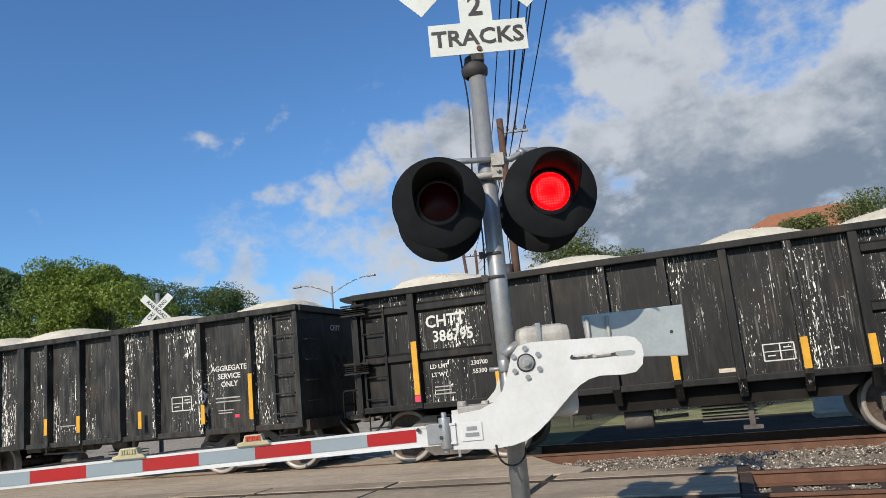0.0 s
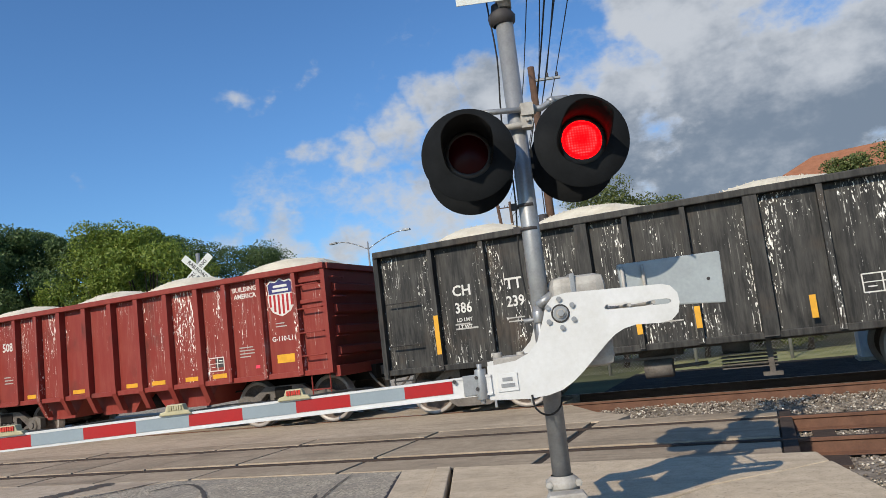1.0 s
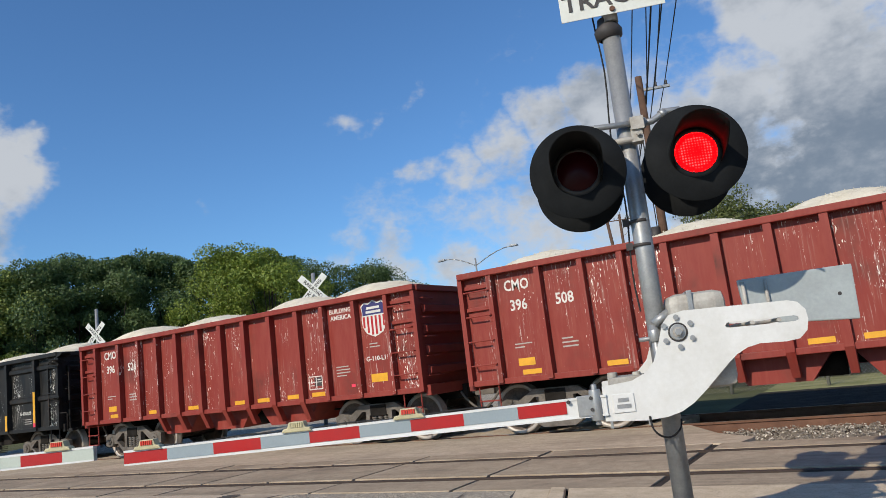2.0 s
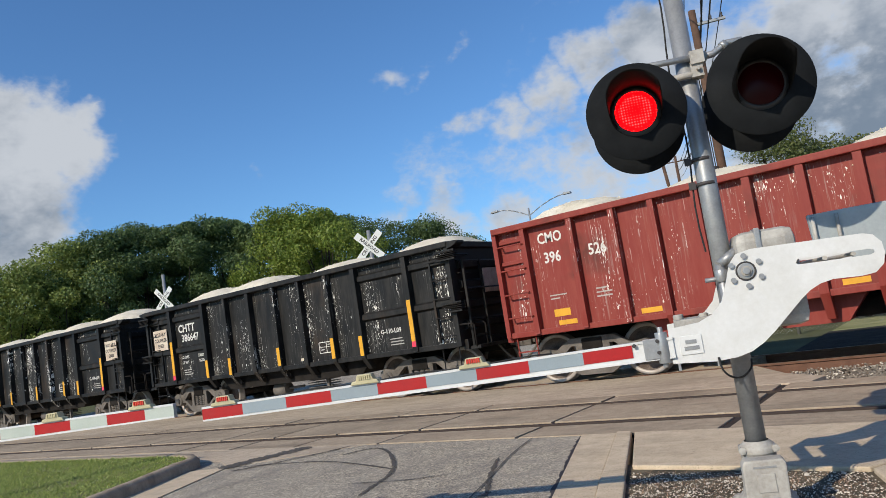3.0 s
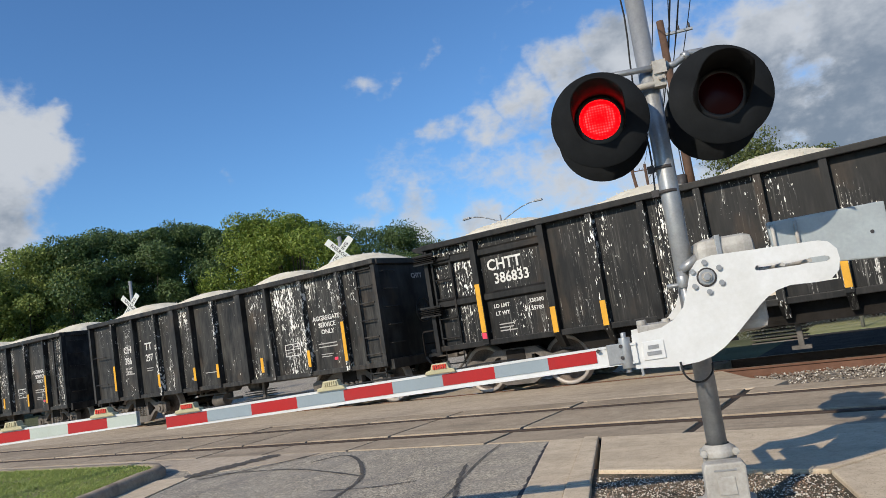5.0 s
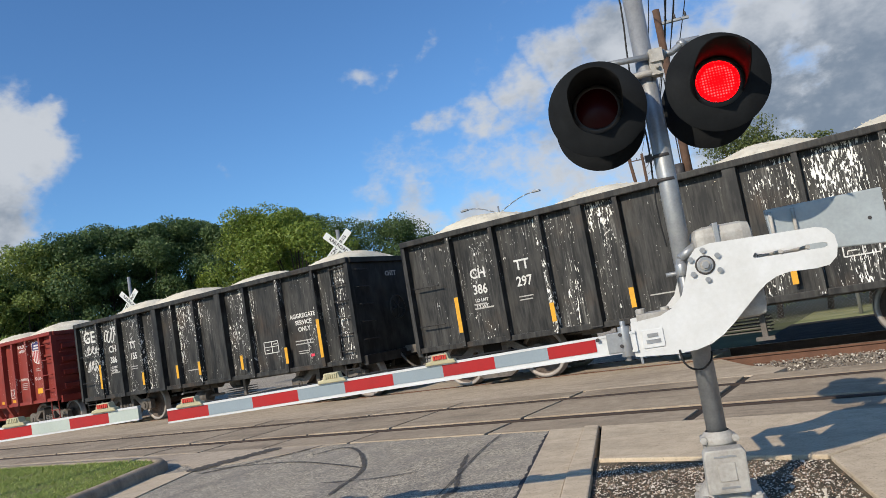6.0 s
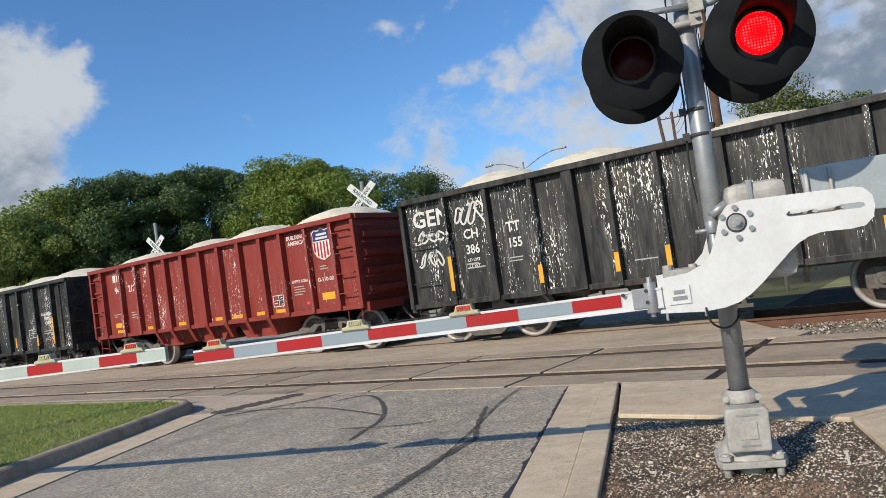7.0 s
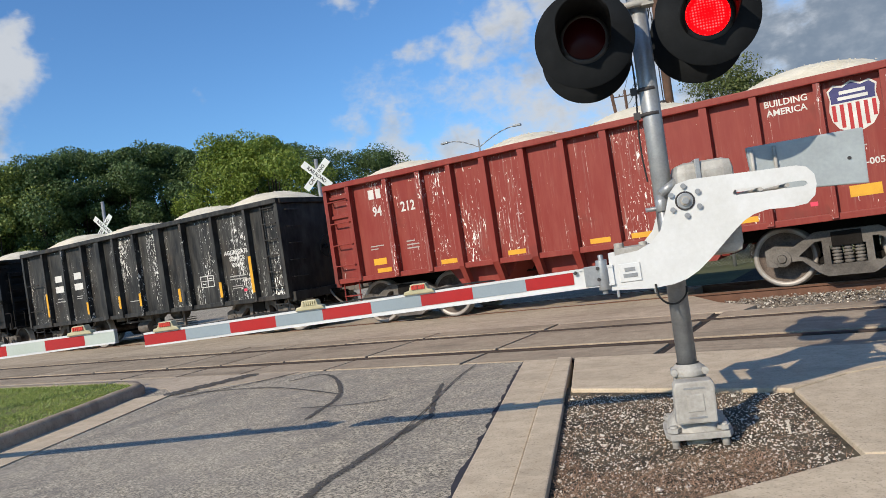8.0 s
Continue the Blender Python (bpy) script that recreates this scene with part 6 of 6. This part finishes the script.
def make_woods():
    # direction (x over y), distance, height, spread, leaf, label
    dark, bright, mid = M_LEAF_D, M_LEAF_L, M_LEAF_M
    rows = [(-2.30, 26, 11.9, 5.2, mid, "broad green oak"), (-1.98, 30, 14.0, 5.0, mid, "mid-green oak"), (-1.74, 33, 14.3, 4.6, dark, "dark green oak"),
            (-1.60, 36, 14.9, 4.6, dark, "tall dark oak"), (-1.46, 38, 15.0, 4.4, dark, "dark oak"), (-1.35, 41, 15.2, 4.6, dark, "dense dark oak"),
            (-1.25, 45, 15.5, 4.6, dark, "dark oak"), (-1.16, 44, 14.3, 4.2, dark, "dark oak"), (-1.10, 42, 14.0, 4.8, bright, "bright yellow-green elm"),
            (-0.99, 42, 13.1, 4.4, bright, "yellow-green elm"), (-0.93, 58, 15.9, 5.6, dark, "dark rounded oak"), (-0.84, 62, 15.5, 5.6, dark, "dark rounded oak"),
            (-0.75, 66, 14.6, 5.8, dark, "dark rounded oak"), (-0.68, 70, 12.7, 5.0, dark, "low dark oak"),
            (-2.8, 24, 11.1, 5.2, mid, "broad green oak"), (-1.9, 42, 15.9, 5.0, mid, "green oak behind others"), (-1.05, 60, 14.0, 5.0, dark, "dark oak behind others")]
    for i, (d, y, h, sp, leaf, lab) in enumerate(rows):
        make_tree("tree", d * y, y, h, sp, leaf, 100 + i, 44000, 0.112, lab + " in the wood beyond the tracks", 0.3, 0.06)
    shrubs = ((-6.2, 27, 4.8, 2.1, "green shrub by the pole"), (-4.3, 24.5, 6.4, 2.2, "shrubby green tree behind the fence"), (-3.0, 25.5, 5.8, 2.0, "loose green shrub tree behind fence"), (-1.9, 26, 5.1, 1.3, "low loose shrub tree behind fence"),
              (-0.3, 30, 3.1, 1.3, "green hedge bush before the house"), (1.7, 31, 3.3, 1.3, "green hedge bush before the house"),
              (1.1, 24.5, 3.3, 1.1, "low green bush beside the fence"), (3.2, 26.5, 6.3, 1.5, "green shrub tree by the house"),
              (5.6, 28, 7.0, 2.4, "green shrub tree by the house"), (8.0, 28, 5.6, 2.3, "green shrub tree by the house"), (4.8, 53, 10.9, 3.2, "leafy green tree behind the house"), (8.8, 54, 11.0, 3.4, "leafy green tree behind the house"))
    for i, (x, y, h, sp, lab) in enumerate(shrubs):
        make_tree("shrub_tree", x, y, h, sp, M_LEAF_S, 300 + i, 36000, 0.048 if y < 40 else 0.10, lab, 0.10, 0.05, "shrubs behind the fence")


def hip_roof(bm, x0, x1, y0, y1, z0, ridge0, ridge1, z1):
    """Four slopes with a fascia board below the eaves."""
    ym = (y0 + y1) / 2
    box(bm, x0, x1, y0, y1, z0 - 0.16, z0)
    c = [bm.verts.new(p) for p in ((x0 - 0.05, y0 - 0.05, z0), (x1 + 0.05, y0 - 0.05, z0), (x1 + 0.05, y1 + 0.05, z0), (x0 - 0.05, y1 + 0.05, z0), (ridge0, ym, z1), (ridge1, ym, z1))]
    for q in ((0, 1, 5, 4), (1, 2, 5), (2, 3, 4, 5), (3, 0, 4), (3, 2, 1, 0)):
        bm.faces.new([c[i] for i in q])


def make_house():
    h = thing("house", pose(-0.70, 38, -0.26, 0, 0, -12), "beige stucco house with an orange tiled hip roof", "house")
    shaped("wall", M_STUCCO, h, lambda bm: box(bm, 0, 10, 0, 8, 0, 5.75))
    shaped("roof", M_TILE, h, lambda bm: hip_roof(bm, -0.45, 10.45, -0.45, 8.45, 5.86, 3.4, 6.6, 8.55), "terracotta tiled hip roof")
    for x in (2.75, 6.6):
        w = shaped("window", M_WHITE, h, lambda bm: [box(bm, x - 0.5, x + 0.5, -0.05, 0.02, z0, z1) for z0, z1 in ((4.62, 4.70), (5.48, 5.56))] + [box(bm, a, b, -0.05, 0.02, 4.70, 5.48) for a, b in ((x - 0.5, x - 0.43), (x - 0.03, x + 0.03), (x + 0.43, x + 0.5))])
        for a in (x - 0.43, x + 0.03):
            shaped("pane", M_GLASS, w, lambda bm: box(bm, a, a + 0.40, -0.02, 0.01, 4.70, 5.48))
    shaped("porch_roof", M_TILE, h, lambda bm: hip_roof(bm, -0.6, 1.9, -2.4, 0.6, 3.75, 0.4, 0.9, 4.5), "low tiled porch roof")
    for x in (-0.4, 1.5):
        shaped("porch_pillar", M_STUCCO, h, lambda bm: box(bm, x, x + 0.3, -2.2, -1.9, 0, 3.62))
    shaped("door", M_TIE, h, lambda bm: box(bm, 0.45, 1.35, -0.06, 0.02, 0.1, 2.2), "dark wooden door")
    far = thing("house", pose(-2.9, 60, -0.26, 0, 0, -6), "far house with a blue-grey shingle roof", "house")
    shaped("wall", M_STUCCO, far, lambda bm: box(bm, 0, 4.6, 0, 7, 0, 8.3))
    shaped("roof", M_SHINGLE, far, lambda bm: hip_roof(bm, -0.5, 5.1, -0.5, 7.5, 8.4, 0.9, 2.6, 10.3), "blue-grey shingle roof")


def make_fence():
    f = thing("chain_link_fence", Matrix(), "wire chain-link fence on thin posts beyond the tracks", "fence")
    y, z0, z1 = 21.6, -0.2, 1.78
    post = shaped("post", M_GALV, f, lambda bm: tube(bm, (0, 0, z0 - 0.1), (0, 0, z1 + 0.10), 0.045, seg=8))
    post.matrix_basis = pose(-6.68, y, 0)
    for i in range(1, 9):
        again(post, pose(-6.68 + 2.4 * i, y, 0))
    shaped("top_rail", M_GALV, f, lambda bm: tube(bm, (-7, y, z1), (12.2, y, z1), 0.02, seg=8))
    verts, faces = [], []
    step, hgt = 0.10, z1 - z0
    for s in (-1, 1):
        for i in range(int(19.2 / step) + 16):
            xa = -7 + i * step - (hgt if s > 0 else 0)
            xb = xa + hgt * s if s > 0 else xa - hgt
            k = len(verts)
            w = 0.0024
            verts += [(xa - w, y, z0), (xa + w, y, z0), (xb + w, y, z1), (xb - w, y, z1)]
            faces.append((k, k + 1, k + 2, k + 3))
    from_lists("wire_mesh", verts, faces, M_GALV, f)
    c = thing("utility_cabinet", pose(2.28, 19.0, -0.2), "white metal utility cabinet behind the train", "utility cabinet")
    shaped("body", M_CABINET, c, lambda bm: box(bm, -0.46, 0.46, -0.4, 0.4, 0.08, 2.36), "", 0.02)
    shaped("plinth", M_WALK, c, lambda bm: box(bm, -0.52, 0.52, -0.46, 0.46, 0.0, 0.08))
    shaped("roof", M_CABINET, c, lambda bm: slab(bm, [(-0.52, 2.36), (0.52, 2.36), (0.52, 2.42), (0.0, 2.50), (-0.52, 2.42)], -0.46, 0.46, UPRIGHT), "", 0.01)
    door = shaped("door", M_CABINET, c, lambda bm: box(bm, -0.40, 0.40, -0.418, -0.40, 0.18, 2.26), "", 0.006)
    shaped("handle", M_INK, door, lambda bm: box(bm, -0.02, 0.02, -0.45, -0.415, 1.05, 1.25))
    shaped("vent", M_GALV, door, lambda bm: box(bm, -0.28, 0.28, -0.424, -0.416, 1.95, 2.02))


def make_poles():
    """Wood poles with a crossarm, and the line wires that pass over the road."""
    A, B, C = Vector((-6.3, 25.2, 0)), Vector((-20.0, 65.0, 0)), Vector((2.2, -3.0, 0))
    heights = (10.9, 13.5, 10.8)
    pts = []
    for i, (P, h) in enumerate(zip((A, B), heights)):
        p = thing("utility_pole", pose(P.x, P.y, -0.26, 0, 0 if i else -0.0, 18), "brown wooden utility pole with crossarm and insulators", "utility pole", "utility poles")
        shaped("pole", M_POLE, p, lambda bm: tube(bm, (0, 0, 0), (0, 0, h), 0.17, 0.12, 12))
        arm = shaped("crossarm", M_GALV if not i else M_POLE, p, lambda bm: (box(bm, -0.1 if not i else -1.1, 1.0 if not i else 1.1, -0.05, 0.05, h - 0.55, h - 0.47),))
        for x in ((0.25, 0.55, 0.9) if not i else (-1.0, -0.5, 0.5, 1.0)):
            shaped("insulator", M_INK, arm, lambda bm: lathe(bm, [(0.02, h - 0.47), (0.05, h - 0.43), (0.03, h - 0.39), (0.045, h - 0.34), (0.02, h - 0.28)], 10, Matrix.Translation((x, 0, 0))))
        if not i:
            shaped("transformer", M_INK, p, lambda bm: tube(bm, (-0.28, -0.1, 4.9), (-0.28, -0.1, 5.5), 0.16, seg=14), "dark equipment box on the pole")
            shaped("riser", M_RUBBER, p, lambda bm: tube(bm, (-0.2, -0.1, 0.2), (-0.19, -0.1, 8.5), 0.02, seg=6))
    ws = thing("overhead_wires", Matrix(), "bundle of dark overhead line wires", "overhead wires")
    for k, (dx, dz) in enumerate(((0.25, -0.25), (0.55, -0.25), (0.9, -0.25), (0.1, -1.0), (0.15, -1.6), (-0.3, -0.1))):
        a = A + Vector((dx, 0.1, heights[0] - 0.26 + dz))
        b = C + Vector((dx * 1.6 + 0.25 * k - 0.4, 0, heights[0] + 0.6 + dz * 0.9))
        c = B + Vector((dx, 0, heights[1] - 0.6 + dz))
        for p, q, sag in ((a, b, 0.35), (a, c, 0.9)):
            def wire(bm):
                n = 14
                line = [p.lerp(q, i / n) - Vector((0, 0, sag * 4 * (i / n) * (1 - i / n))) for i in range(n + 1)]
                sweep(bm, line, 0.017 if k != 3 else 0.026, 5)
            shaped("wire", M_RUBBER, ws, wire)
    p = thing("utility_pole", pose(C.x + 1.2, C.y - 3, -0.26), "wooden utility pole carrying the wires near the pavement", "utility pole", "utility poles")
    shaped("pole", M_POLE, p, lambda bm: tube(bm, (0, 0, 0), (0, 0, 12.2), 0.17, 0.12, 12))
    shaped("crossarm", M_POLE, p, lambda bm: box(bm, -2.6, 1.4, -0.06, 0.06, 11.2, 11.35))
    # slim pole farther along the road
    s = thing("service_pole", pose(-13.9, 45.2, -0.26, 0, -5, 0), "slim grey service pole leaning slightly", "utility pole")
    shaped("pole", M_POLE, s, lambda bm: tube(bm, (0, 0, 0), (0, 0, 10.8), 0.13, 0.10, 10))


def make_street_lamp():
    l = thing("street_lamp", pose(-30.0, 55.2, -0.26, 0, 0, -3), "galvanised street lamp with two arms", "street lamp")
    shaped("pole", M_GALV, l, lambda bm: tube(bm, (0, 0, 0), (0, 0, 10.6), 0.11, 0.07, 12))
    for s, up, reach in ((-1, 1.05, 3.2), (1, 1.05, 3.6)):
        def arm(bm):
            pts = [(0, 0, 9.95)] + [(s * reach * f, 0, 9.95 + up * math.sin(f * math.pi / 2)) for f in (0.2, 0.4, 0.6, 0.8, 1.0)]
            for a, b in zip(pts, pts[1:]):
                tube(bm, a, b, 0.045, seg=8)
        ar = shaped("arm", M_GALV, l, arm)
        shaped("lantern", M_GALV, ar, lambda bm: slab(bm, [(s * reach - 0.1 * s, 9.95 + up - 0.08), (s * reach + 0.65 * s, 9.95 + up - 0.10), (s * reach + 0.6 * s, 9.95 + up + 0.06), (s * reach, 9.95 + up + 0.10)], -0.16, 0.16, UPRIGHT), "", 0.03)


make_woods()
make_house()
make_fence()
make_poles()
make_street_lamp()
make_panels()


# ---- what moves ----
BLINKS = (0.15, 0.65, 1.27, 1.85, 2.45, 3.05, 3.65, 4.25, 4.85, 5.45, 6.08, 6.68, 7.28, 7.83)   # when the two lights swap


def motions():
    steps = [t / 2 for t in range(17)]
    for car, x0, tag in TRAIN:
        walk(car, [(t, pose(x0 + travelled(t), TRAIN_Y, 0)) for t in steps])
        for ws in [o for o in car.children_recursive if o.name.startswith("wheelset")]:
            at = ws.matrix_basis.translation.copy()
            walk(ws, [(k / FPS, Matrix.Translation(at) @ Matrix.Rotation(travelled(k / FPS) / 0.457, 4, "Y")) for k in range(0, 241)])
    for lens, at, lit in BLINKERS:
        turned = 0 if lit else 180
        rows = [(0.0, turned)]
        for t in BLINKS:
            k = round(t * FPS)
            rows += [((k - 1 + i) / FPS, turned + 60 * i) for i in range(4)]
            turned += 180
        rows.append((8.0, turned))
        walk(lens, [(t, at @ pose(0, 0, 0, 0, 0, a)) for t, a in rows])
    for ld, x0 in FREIGHT:
        walk(ld, [(t, pose(x0 + travelled(t), TRAIN_Y, 0)) for t in steps])


motions()
